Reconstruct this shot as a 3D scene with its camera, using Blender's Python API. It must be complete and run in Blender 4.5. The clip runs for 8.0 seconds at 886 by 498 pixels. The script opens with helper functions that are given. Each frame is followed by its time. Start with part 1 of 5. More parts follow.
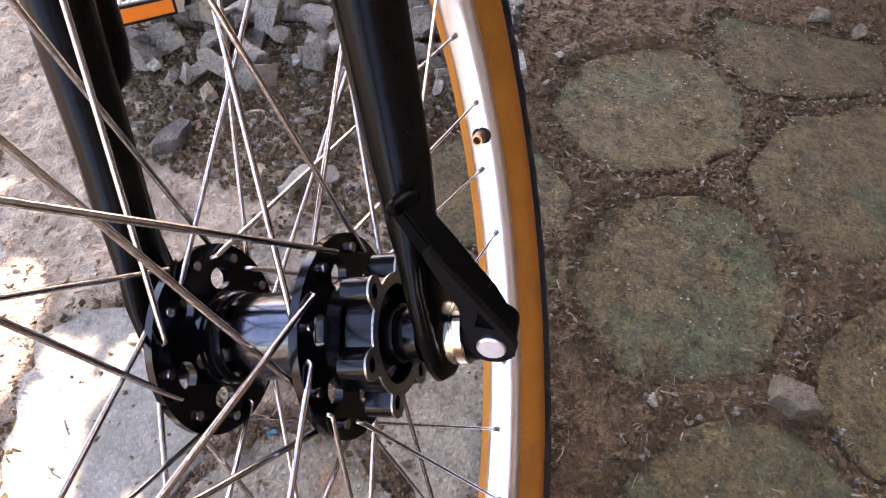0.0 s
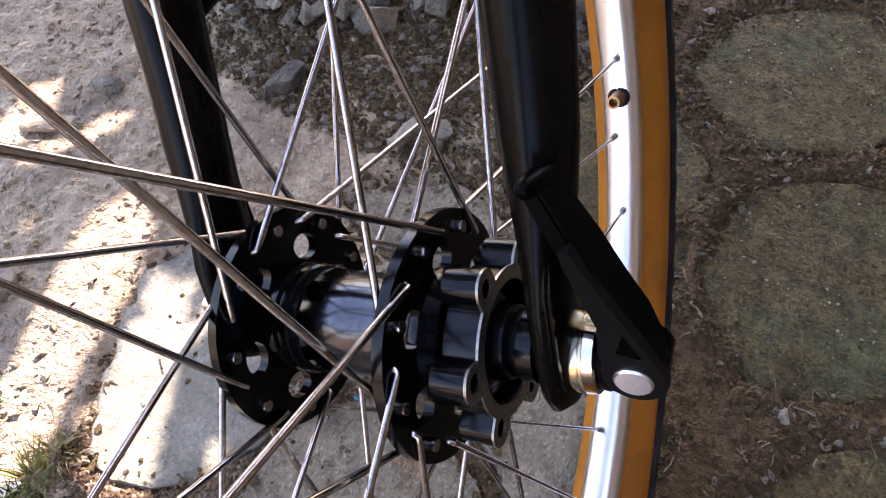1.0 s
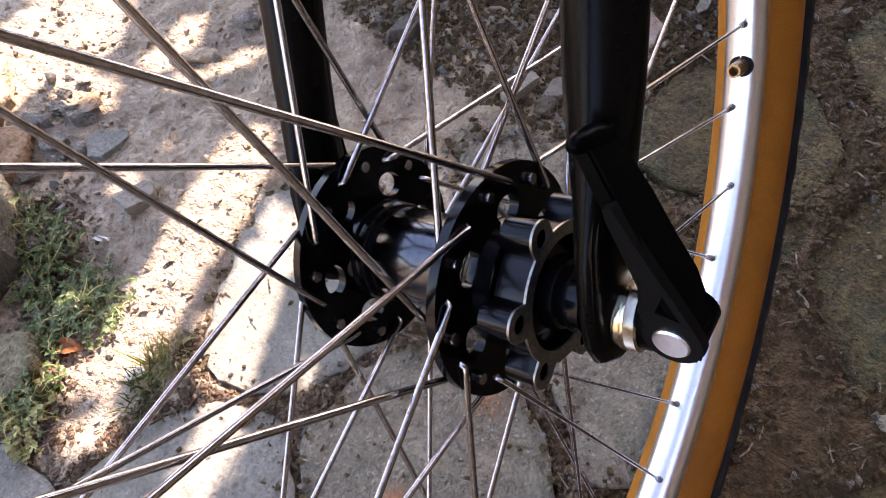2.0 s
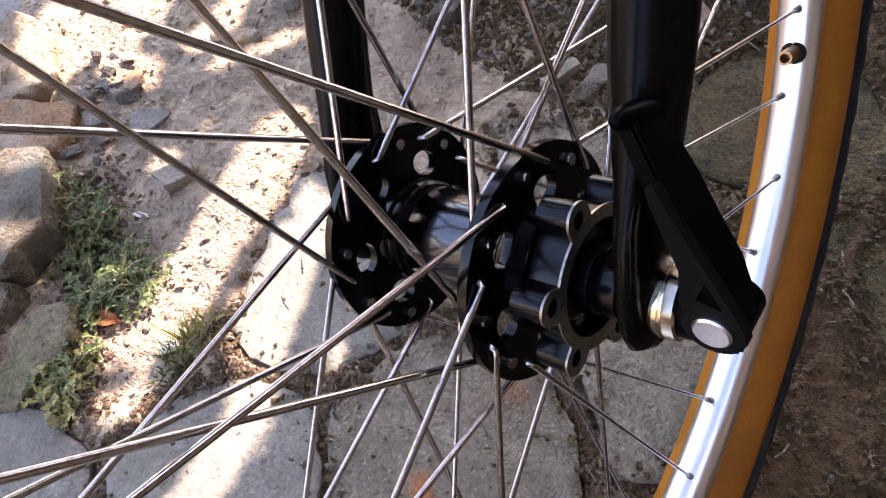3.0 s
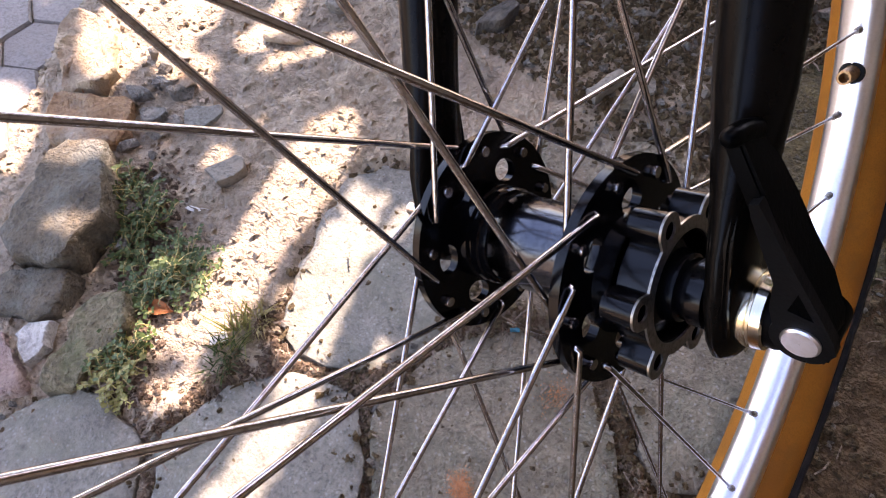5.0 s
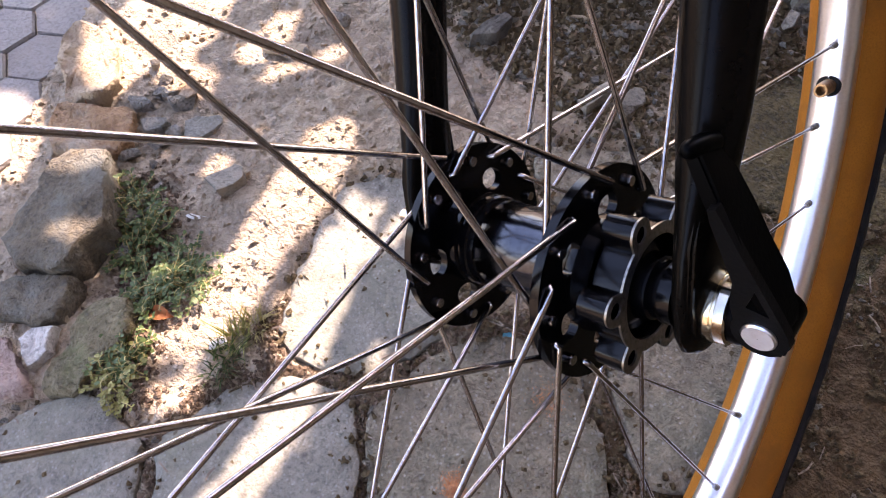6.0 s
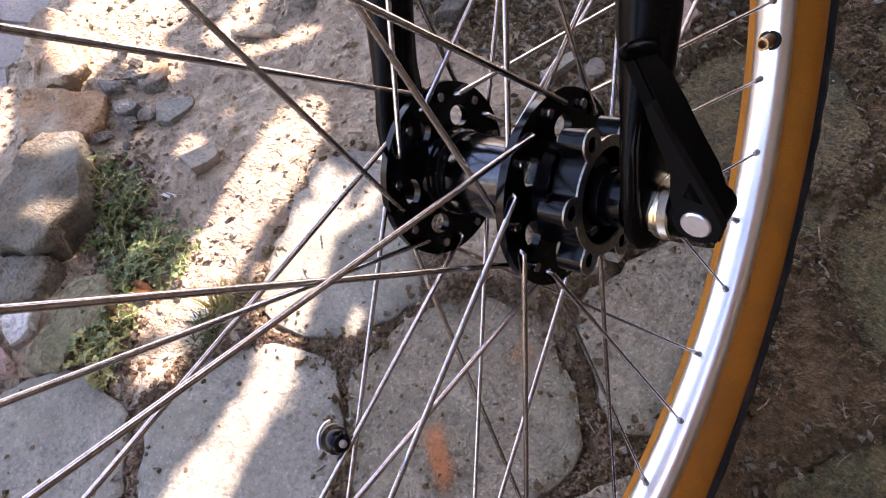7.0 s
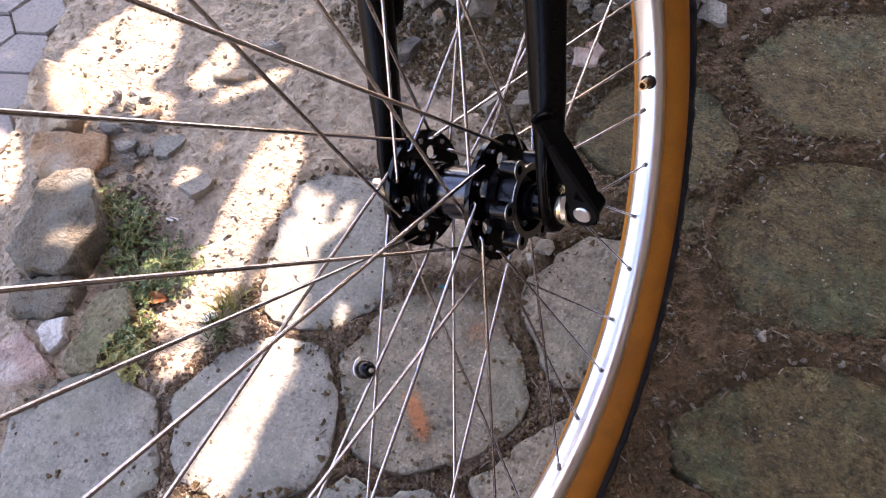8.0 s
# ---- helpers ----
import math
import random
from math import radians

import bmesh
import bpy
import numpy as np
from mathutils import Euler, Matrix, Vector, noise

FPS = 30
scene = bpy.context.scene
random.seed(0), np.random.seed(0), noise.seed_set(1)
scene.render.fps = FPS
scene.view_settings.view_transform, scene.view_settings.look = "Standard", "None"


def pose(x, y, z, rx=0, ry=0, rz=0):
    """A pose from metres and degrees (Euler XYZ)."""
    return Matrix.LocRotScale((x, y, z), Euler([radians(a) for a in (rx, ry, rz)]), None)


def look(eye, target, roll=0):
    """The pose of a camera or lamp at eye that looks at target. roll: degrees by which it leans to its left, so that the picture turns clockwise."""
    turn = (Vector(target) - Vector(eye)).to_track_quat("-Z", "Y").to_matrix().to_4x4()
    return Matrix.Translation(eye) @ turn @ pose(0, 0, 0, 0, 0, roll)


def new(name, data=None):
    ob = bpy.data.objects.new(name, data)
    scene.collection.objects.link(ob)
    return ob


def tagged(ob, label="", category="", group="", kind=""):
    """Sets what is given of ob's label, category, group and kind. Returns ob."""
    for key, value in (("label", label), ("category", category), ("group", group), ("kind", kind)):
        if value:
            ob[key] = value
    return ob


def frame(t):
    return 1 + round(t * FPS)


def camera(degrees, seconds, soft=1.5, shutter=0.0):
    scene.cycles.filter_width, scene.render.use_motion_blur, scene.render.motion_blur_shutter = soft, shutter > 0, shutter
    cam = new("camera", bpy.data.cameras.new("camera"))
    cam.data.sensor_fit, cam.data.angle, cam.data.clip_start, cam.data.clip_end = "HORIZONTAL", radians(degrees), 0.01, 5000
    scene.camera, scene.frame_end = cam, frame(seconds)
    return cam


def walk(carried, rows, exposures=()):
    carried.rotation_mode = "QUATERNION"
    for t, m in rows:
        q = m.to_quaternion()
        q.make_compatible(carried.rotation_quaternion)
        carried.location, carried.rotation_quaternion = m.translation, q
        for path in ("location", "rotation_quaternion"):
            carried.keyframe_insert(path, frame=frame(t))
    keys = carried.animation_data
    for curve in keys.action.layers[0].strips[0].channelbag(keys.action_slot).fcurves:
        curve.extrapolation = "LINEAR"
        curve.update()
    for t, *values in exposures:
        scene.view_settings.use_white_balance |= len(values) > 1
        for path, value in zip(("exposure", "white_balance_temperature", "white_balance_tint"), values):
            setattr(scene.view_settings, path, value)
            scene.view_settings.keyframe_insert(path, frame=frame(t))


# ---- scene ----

# ---------------------------------------------------------------- camera
cam = camera(68.36, 8.0, soft=1.1)
ROWS = [
    (0, -0.0992, -0.0934, 0.4933, 37.94, -9.05, 12.63),
    (0.5, -0.1036, -0.0639, 0.4529, 35.94, -7.46, 16.69),
    (1, -0.1091, -0.0619, 0.4608, 33.13, -4.81, 22.35),
    (1.5, -0.1002, -0.0625, 0.4696, 30.65, -2.06, 28.09),
    (2, -0.0945, -0.0638, 0.4690, 28.88, 0.32, 32.93),
    (2.2, -0.0946, -0.0637, 0.4693, 28.31, 0.96, 34.41),
    (3.3, -0.0940, -0.0643, 0.4575, 27.98, 2.32, 36.24),
    (3.5, -0.0912, -0.0635, 0.4530, 28.02, 2.56, 36.65),
    (4, -0.1055, -0.0795, 0.4554, 28.12, 2.48, 37.48),
    (4.5, -0.1083, -0.0785, 0.4643, 28.19, 2.50, 38.65),
    (6, -0.0994, -0.0838, 0.4840, 29.20, 2.31, 38.61),
    (6.5, -0.0935, -0.0882, 0.4852, 29.22, 2.08, 37.71),
    (7, -0.0804, -0.1086, 0.4890, 28.72, 1.31, 35.58),
    (7.5, -0.0836, -0.1408, 0.5329, 29.49, -0.41, 33.01),
    (8, -0.0569, -0.1784, 0.5923, 30.02, -1.56, 30.52),
]
walk(cam, [(t, pose(x, y, z, rx, ry, rz)) for t, x, y, z, rx, ry, rz in ROWS],
     exposures=((0.0, 3.72, 7200, 32), (1.0, 3.06, 7000, 29), (2.0, 2.95, 7000, 29), (5.0, 2.90, 7100, 32), (7.4, 2.96, 7100, 32), (8.0, 3.10, 7100, 32)))

# ---------------------------------------------------------------- light
SUN_AZ, SUN_EL = 101.2, 51.4          # where the sun stands, degrees from +x towards +y, and above the horizon
to_sun = Vector((math.cos(radians(SUN_AZ)) * math.cos(radians(SUN_EL)),
                 math.sin(radians(SUN_AZ)) * math.cos(radians(SUN_EL)), math.sin(radians(SUN_EL))))
world = bpy.data.worlds.new("sky")
scene.world = world
world.use_nodes = True
wn, wl = world.node_tree.nodes, world.node_tree.links
sky = wn.new("ShaderNodeTexSky")
sky.sky_type, sky.sun_disc = 'NISHITA', False
sky.sun_elevation, sky.sun_rotation = radians(SUN_EL), radians(90 - SUN_AZ)
wl.new(sky.outputs[0], wn["Background"].inputs[0])
wn["Background"].inputs[1].default_value = 0.15
sun = new("sun", bpy.data.lights.new("sun", 'SUN'))
sun.data.energy, sun.data.angle, sun.data.color = 3.4, radians(0.5), (1.0, 0.955, 0.89)
sun.matrix_world = look(to_sun * 20, (0, 0, 0))


# ---------------------------------------------------------------- materials
def material(name, rough=0.6, metal=0.0, colour=(0.5, 0.5, 0.5), coat=0.0):
    m = bpy.data.materials.new(name)
    m.use_nodes = True
    b = m.node_tree.nodes["Principled BSDF"]
    b.inputs["Base Color"].default_value = (*colour, 1)
    b.inputs["Roughness"].default_value = rough
    b.inputs["Metallic"].default_value = metal
    b.inputs["Coat Weight"].default_value = coat
    b.inputs["Coat Roughness"].default_value = 0.08
    return m


WARM = (1.06, 1.0, 0.89)             # warm shift put into the pale colours to offset the blue skylight


def surface(name, stops, scale, rough=(0.7, 0.95), metal=0.0, bump=0.3, depth=0.002, fine=220.0, stain=None,
            stain_scale=9.0, spread=0.0, coat=0.0, grit=0.0, stretch=None, mottle=0.0, pits=0.0, gloss=0.5):
    """Colour by noise at two sizes, worn in stains, with a bump of its own."""
    if not metal and max(stops[1]) > 0.05:
        stops = [(r * WARM[0], g * WARM[1], b * WARM[2]) for r, g, b in stops]
        stain = stain and tuple(v * w for v, w in zip(stain, WARM))
    m = material(name, 0.5, metal, stops[0], coat)
    n, l = m.node_tree.nodes, m.node_tree.links
    b = n["Principled BSDF"]
    co = n.new("ShaderNodeTexCoord").outputs["Object"]
    if stretch:
        mp = n.new("ShaderNodeMapping")
        mp.inputs["Scale"].default_value = stretch
        l.new(co, mp.inputs[0])
        co = mp.outputs[0]
    info = n.new("ShaderNodeObjectInfo")
    if spread:
        add = n.new("ShaderNodeVectorMath")
        add.operation = 'ADD'
        sc = n.new("ShaderNodeMath")
        sc.operation = 'MULTIPLY'
        sc.inputs[1].default_value = 40.0
        l.new(info.outputs["Random"], sc.inputs[0])
        l.new(co, add.inputs[0])
        l.new(sc.outputs[0], add.inputs[1])
        co = add.outputs[0]

    def noise_of(s, detail=6.0, r=0.62):
        k = n.new("ShaderNodeTexNoise")
        k.inputs["Scale"].default_value, k.inputs["Detail"].default_value, k.inputs["Roughness"].default_value = s, detail, r
        l.new(co, k.inputs["Vector"])
        return k.outputs["Fac"]

    def mix(fac, a, c, mode='MIX'):
        k = n.new("ShaderNodeMix")
        k.data_type, k.blend_type = 'RGBA', mode
        if isinstance(fac, float):
            k.inputs["Factor"].default_value = fac
        else:
            l.new(fac, k.inputs["Factor"])
        for sock, v in ((k.inputs[6], a), (k.inputs[7], c)):
            if isinstance(v, tuple):
                sock.default_value = (*v, 1)
            else:
                l.new(v, sock)
        return k.outputs[2]

    def ramp(fac, lo, hi, a=(0, 0, 0), c=(1, 1, 1)):
        k = n.new("ShaderNodeValToRGB")
        k.color_ramp.elements[0].position, k.color_ramp.elements[1].position = lo, hi
        k.color_ramp.elements[0].color, k.color_ramp.elements[1].color = (*a, 1), (*c, 1)
        l.new(fac, k.inputs[0])
        return k.outputs[0]

    col = mix(ramp(noise_of(scale), 0.3, 0.7), stops[0], stops[1])
    speck = noise_of(fine, 3.0, 0.7)
    col = mix(ramp(speck, 0.46, 0.66), col, stops[2] if len(stops) > 2 else stops[1])
    if stain:
        col = mix(ramp(noise_of(stain_scale, 5.0, 0.7), 0.50, 0.66), col, stain)
    if grit:
        v = n.new("ShaderNodeTexVoronoi")
        v.inputs["Scale"].default_value = fine * 0.9
        l.new(co, v.inputs["Vector"])
        col = mix(ramp(v.outputs["Distance"], 0.12, 0.30, (1, 1, 1), (0, 0, 0)), col, mix(grit, col, (0.62, 0.60, 0.56)))
    if mottle:
        k = ramp(noise_of(fine * 0.22, 8.0, 0.75), 0.34, 0.66, (1 - mottle,) * 3, (1 + mottle * 0.5,) * 3)
        col = mix(1.0, col, k, 'MULTIPLY')
    if pits:
        v = n.new("ShaderNodeTexVoronoi")
        v.inputs["Scale"].default_value = fine * 0.3
        l.new(co, v.inputs["Vector"])
        far = ramp(v.outputs["Distance"], 0.10, 0.34, (1, 1, 1), (0, 0, 0))
        some = ramp(noise_of(fine * 0.12, 3.0, 0.6), 0.52, 0.60)
        col = mix(mix(1.0, far, some, 'MULTIPLY'), col, mix(pits, col, (0.05, 0.042, 0.034)))
    b.inputs["Specular IOR Level"].default_value = gloss
    if spread:
        hsv = n.new("ShaderNodeHueSaturation")
        mr = n.new("ShaderNodeMapRange")
        mr.inputs["To Min"].default_value, mr.inputs["To Max"].default_value = 1 - spread, 1 + spread
        l.new(info.outputs["Random"], mr.inputs["Value"])
        l.new(mr.outputs[0], hsv.inputs["Value"])
        l.new(col, hsv.inputs["Color"])
        col = hsv.outputs[0]
    l.new(col, b.inputs["Base Color"])
    mr = n.new("ShaderNodeMapRange")
    mr.inputs["To Min"].default_value, mr.inputs["To Max"].default_value = rough
    l.new(noise_of(scale * 3), mr.inputs["Value"])
    l.new(mr.outputs[0], b.inputs["Roughness"])
    if bump:
        k = n.new("ShaderNodeBump")
        k.inputs["Strength"].default_value, k.inputs["Distance"].default_value = bump, depth
        s = n.new("ShaderNodeMath")
        s.operation = 'ADD'
        l.new(speck, s.inputs[0])
        l.new(noise_of(fine * 0.25, 6.0, 0.7), s.inputs[1])
        l.new(s.outputs[0], k.inputs["Height"])
        l.new(k.outputs[0], b.inputs["Normal"])
    return m


DIRT = surface("dry_dirt", [(0.3036, 0.2429, 0.1777), (0.4186, 0.3414, 0.2543), (0.2438, 0.1918, 0.1389)], 9.0, bump=0.9, depth=0.008, fine=120.0,
               stain=(0.260, 0.208, 0.160), stain_scale=6.0, grit=0.12, mottle=0.24, pits=0.05, gloss=0.25)
PAVER = surface("mossy_paver", [(0.0884, 0.0682, 0.0288), (0.1310, 0.1037, 0.0465), (0.0589, 0.0452, 0.0199)], 13.0, bump=1.0, depth=0.008, fine=200.0,
                stain=(0.076, 0.086, 0.042), stain_scale=8.0, spread=0.16, grit=0.08, mottle=0.62, pits=0.8, gloss=0.25)
PALE = surface("pale_paver", [(0.187, 0.179, 0.155), (0.237, 0.227, 0.196), (0.138, 0.131, 0.111)], 9.0, bump=0.7, depth=0.003, fine=260.0,
               stain=(0.190, 0.190, 0.150), stain_scale=8.0, spread=0.08, grit=0.14, mottle=0.28, pits=0.6, gloss=0.3)
EARTHY = surface("earthy_paver", [(0.2038, 0.1720, 0.1278), (0.2725, 0.2360, 0.1805), (0.1456, 0.1200, 0.0865)], 11.0, bump=0.9, depth=0.005, fine=230.0,
                 stain=(0.172, 0.160, 0.120), stain_scale=8.0, spread=0.08, grit=0.18, mottle=0.36, pits=0.7, gloss=0.28)
CONCRETE = surface("street_concrete", [(0.190, 0.172, 0.160), (0.240, 0.220, 0.206), (0.150, 0.135, 0.125)], 10.0, bump=0.6, depth=0.003, fine=240.0, stain=(0.21, 0.18, 0.155), stain_scale=9.0, spread=0.08)
HUMUS = surface("red_brown_soil", [(0.1215, 0.0808, 0.0551), (0.1845, 0.1330, 0.0950), (0.0720, 0.0494, 0.0342)], 40.0, bump=1.0, depth=0.004, fine=330.0, gloss=0.2)
SOIL = surface("brown_soil", [(0.0775, 0.0534, 0.0265), (0.1297, 0.0939, 0.0489), (0.0405, 0.0289, 0.0151)], 40.0, bump=1.0, depth=0.004, fine=330.0, gloss=0.2)
ROCK = surface("grey_rock", [(0.2068, 0.1918, 0.1672), (0.3168, 0.2974, 0.2640), (0.1408, 0.1285, 0.1100)], 24.0, bump=1.0, depth=0.006, fine=300.0,
               stain=(0.25, 0.205, 0.155), stain_scale=26.0, spread=0.30, mottle=0.32, pits=0.4, gloss=0.3)
CHIP = surface("split_stone", [(0.1686, 0.1542, 0.1302), (0.2202, 0.2017, 0.1702), (0.1135, 0.1025, 0.0851)], 30.0, bump=0.5, depth=0.003, fine=300.0,
               stain=(0.22, 0.19, 0.155), stain_scale=30.0, spread=0.12, gloss=0.3)
KERB = surface("weathered_stone", [(0.0844, 0.0675, 0.0420), (0.1342, 0.1067, 0.0670), (0.0500, 0.0392, 0.0240)], 12.0, bump=1.0, depth=0.006, fine=240.0,
               stain=(0.125, 0.120, 0.098), stain_scale=14.0, spread=0.14)
DUSK = surface("dark_rock", [(0.0560, 0.0480, 0.0400), (0.0840, 0.0736, 0.0624), (0.0360, 0.0304, 0.0256)], 24.0, bump=1.0, depth=0.005, fine=240.0, stain=(0.12, 0.105, 0.085), stain_scale=30.0)
MOSSY = surface("mossy_kerb", [(0.1862, 0.1579, 0.0947), (0.2568, 0.2200, 0.1362), (0.1225, 0.1034, 0.0607)], 26.0, bump=1.0, depth=0.006, fine=240.0,
                stain=(0.120, 0.124, 0.058), stain_scale=22.0, mottle=0.3, pits=0.5, gloss=0.3)
MARBLE = surface("veined_stone", [(0.36, 0.35, 0.33), (0.52, 0.50, 0.48), (0.24, 0.23, 0.22)], 40.0, bump=0.7, depth=0.004, fine=220.0, stain=(0.20, 0.19, 0.18), stain_scale=45.0)
PINK = surface("pink_brick", [(0.34, 0.235, 0.195), (0.44, 0.330, 0.285), (0.25, 0.165, 0.135)], 22.0, bump=1.0, depth=0.005, fine=240.0,
               stain=(0.40, 0.36, 0.32), stain_scale=24.0, mottle=0.25, pits=0.4)
BRICK = surface("old_brick", [(0.300, 0.172, 0.082), (0.385, 0.250, 0.135), (0.210, 0.112, 0.054)], 16.0, bump=1.0, depth=0.005, fine=240.0,
                stain=(0.33, 0.285, 0.225), stain_scale=11.0)
RUST = surface("brick_dust", [(0.42, 0.17, 0.07), (0.50, 0.23, 0.10), (0.32, 0.12, 0.05)], 60.0, bump=0.3, fine=300.0)
ALABASTER = surface("white_stone", [(0.62, 0.60, 0.57), (0.74, 0.72, 0.69), (0.48, 0.46, 0.43)], 60.0, bump=0.6, depth=0.002, fine=300.0)
CLAY = surface("sandy_clay", [(0.36, 0.28, 0.185), (0.46, 0.37, 0.255), (0.25, 0.19, 0.125)], 14.0, bump=1.0, depth=0.005, fine=240.0,
               stain=(0.30, 0.20, 0.13), stain_scale=12.0)
BLACK = surface("black_anodised", [(0.0012, 0.0012, 0.0016), (0.002, 0.002, 0.0024), (0.0014, 0.0014, 0.0018)], 40.0, rough=(0.10, 0.20), bump=0.03,
                depth=0.0004, fine=500.0, gloss=0.17)
POLISHED = surface("polished_shell", [(0.0468, 0.0495, 0.0578), (0.0660, 0.0682, 0.0759), (0.0385, 0.0401, 0.0462)], 40.0, rough=(0.10, 0.20), metal=1.0, bump=0.04, depth=0.0003, fine=500.0)
PAINT = surface("black_frame_paint", [(0.0024, 0.0019, 0.0014), (0.0036, 0.0028, 0.002), (0.002, 0.0017, 0.0014)], 30.0, rough=(0.18, 0.30), bump=0.04,
                depth=0.0004, fine=400.0, gloss=0.065)
LEVER = surface("black_cast_lever", [(0.0006, 0.0006, 0.0006), (0.0010, 0.0010, 0.0010), (0.0007, 0.0007, 0.0007)], 60.0, rough=(0.30, 0.42), bump=0.12,
                depth=0.0005, fine=700.0, gloss=0.03)
# the lever's black made lighter, for the light that falls on the web's face
WEB_LIT = surface("lit_cast_web", [(0.0014, 0.0014, 0.0014), (0.0026, 0.0026, 0.0026), (0.0018, 0.0018, 0.0018)], 60.0, rough=(0.40, 0.55), bump=0.15,
              depth=0.0005, fine=700.0, gloss=0.10)
STEEL = surface("stainless_spoke", [(0.42, 0.395, 0.375), (0.52, 0.49, 0.47), (0.32, 0.27, 0.235)], 55.0, rough=(0.12, 0.24), metal=1.0, bump=0.04,
                depth=0.0003, fine=600.0)
ALLOY = surface("rim_alloy", [(0.80, 0.80, 0.81), (0.86, 0.86, 0.86), (0.78, 0.77, 0.76)], 30.0, rough=(0.26, 0.36), metal=1.0, bump=0.03,
                depth=0.0003, fine=500.0)
MACHINED = surface("machined_alloy", [(0.24, 0.22, 0.19), (0.34, 0.31, 0.27), (0.15, 0.137, 0.12)], 80.0, rough=(0.28, 0.45), metal=1.0, bump=0.05,
                   depth=0.0003, fine=700.0)
# blue-grey and gold put the ring's reflections into the plating's colour
NUT = surface("zinc_plated", [(0.55, 0.60, 0.62), (0.72, 0.58, 0.30), (0.66, 0.60, 0.46)], 60.0, rough=(0.08, 0.18), metal=1.0, bump=0.03,
              depth=0.0003, fine=500.0)
BRASS = surface("dull_brass", [(0.34, 0.19, 0.09), (0.46, 0.29, 0.14), (0.20, 0.11, 0.06)], 200.0, rough=(0.35, 0.55), metal=1.0, bump=0.1,
                depth=0.0005, fine=900.0)
TAN = surface("tan_sidewall", [(0.2385, 0.0864, 0.0072), (0.2880, 0.1080, 0.0108), (0.2115, 0.0747, 0.0063)], 30.0, rough=(0.6, 0.8), bump=0.25,
              depth=0.0005, fine=900.0, stain=(0.20, 0.075, 0.010), stain_scale=25.0, gloss=0.2)
RUBBER = surface("black_rubber", [(0.007, 0.007, 0.007), (0.013, 0.012, 0.011), (0.009, 0.009, 0.008)], 30.0, rough=(0.6, 0.85), bump=0.2,
                 depth=0.0006, fine=500.0, stain=(0.022, 0.020, 0.018), stain_scale=40.0, gloss=0.15)
ORANGE = material("orange_reflector", 0.15, 0.0, (0.85, 0.20, 0.01), 0.6)
TURQUOISE = material("turquoise_sheet", 0.35, 0.0, (0.02, 0.20, 0.26), 0.2)
LEAF = surface("weed_leaf", [(0.0455, 0.0770, 0.0125), (0.0789, 0.1170, 0.0209), (0.0315, 0.0519, 0.0104)], 60.0, rough=(0.5, 0.7), bump=0.2, depth=0.0008, fine=500.0)
SPARSE = surface("yellowing_leaf", [(0.2052, 0.1998, 0.0486), (0.2808, 0.2592, 0.0756), (0.1404, 0.1404, 0.0378)], 60.0, rough=(0.5, 0.7), bump=0.2, depth=0.0008, fine=500.0)
STRAW = surface("dry_grass", [(0.30, 0.24, 0.09), (0.40, 0.34, 0.15), (0.22, 0.20, 0.07)], 60.0, rough=(0.6, 0.8), bump=0.2, depth=0.0008, fine=500.0)
DEAD = surface("dead_leaf", [(0.42, 0.16, 0.05), (0.50, 0.22, 0.08), (0.34, 0.13, 0.05)], 60.0, rough=(0.6, 0.8), bump=0.3, depth=0.001, fine=500.0)
CROWN = surface("tree_leaf", [(0.045, 0.085, 0.022), (0.075, 0.12, 0.03), (0.05, 0.09, 0.025)], 20.0, rough=(0.45, 0.6), bump=0.0)
BARK = surface("bark", [(0.16, 0.12, 0.09), (0.24, 0.19, 0.15), (0.12, 0.09, 0.07)], 12.0, bump=0.8, depth=0.01, fine=60.0)
SHEET = surface("shade_roof_sheet", [(0.30, 0.27, 0.25), (0.36, 0.33, 0.31), (0.27, 0.22, 0.19)], 3.0, rough=(0.5, 0.7), bump=0.1, fine=60.0)
PLASTER = surface("shade_wall_plaster", [(0.20, 0.165, 0.13), (0.25, 0.21, 0.17), (0.16, 0.13, 0.10)], 2.0, bump=0.2, fine=90.0)


def browner_east(m, colour):
    """Multiplies the base colour towards a darker brown as x grows, along a noisy edge."""
    n, l = m.node_tree.nodes, m.node_tree.links
    b = n["Principled BSDF"]
    old = b.inputs["Base Color"].links[0].from_socket
    co = n.new("ShaderNodeTexCoord")
    xyz = n.new("ShaderNodeSeparateXYZ")
    l.new(co.outputs["Object"], xyz.inputs[0])
    k = n.new("ShaderNodeTexNoise")
    k.inputs["Scale"].default_value, k.inputs["Detail"].default_value = 14.0, 5.0
    l.new(co.outputs["Object"], k.inputs["Vector"])
    add = n.new("ShaderNodeMath")
    add.operation, add.inputs[1].default_value = 'MULTIPLY_ADD', 0.5
    l.new(k.outputs["Fac"], add.inputs[0])
    l.new(xyz.outputs["X"], add.inputs[2])
    mr = n.new("ShaderNodeMapRange")
    mr.inputs["From Min"].default_value, mr.inputs["From Max"].default_value = 0.0, 0.16
    l.new(add.outputs[0], mr.inputs["Value"])
    mx = n.new("ShaderNodeMix")
    mx.data_type, mx.blend_type = 'RGBA', 'MULTIPLY'
    mx.inputs[7].default_value = (*colour, 1)
    l.new(mr.outputs[0], mx.inputs["Factor"])
    l.new(old, mx.inputs[6])
    l.new(mx.outputs[2], b.inputs["Base Color"])


browner_east(DIRT, (0.25, 0.195, 0.126))

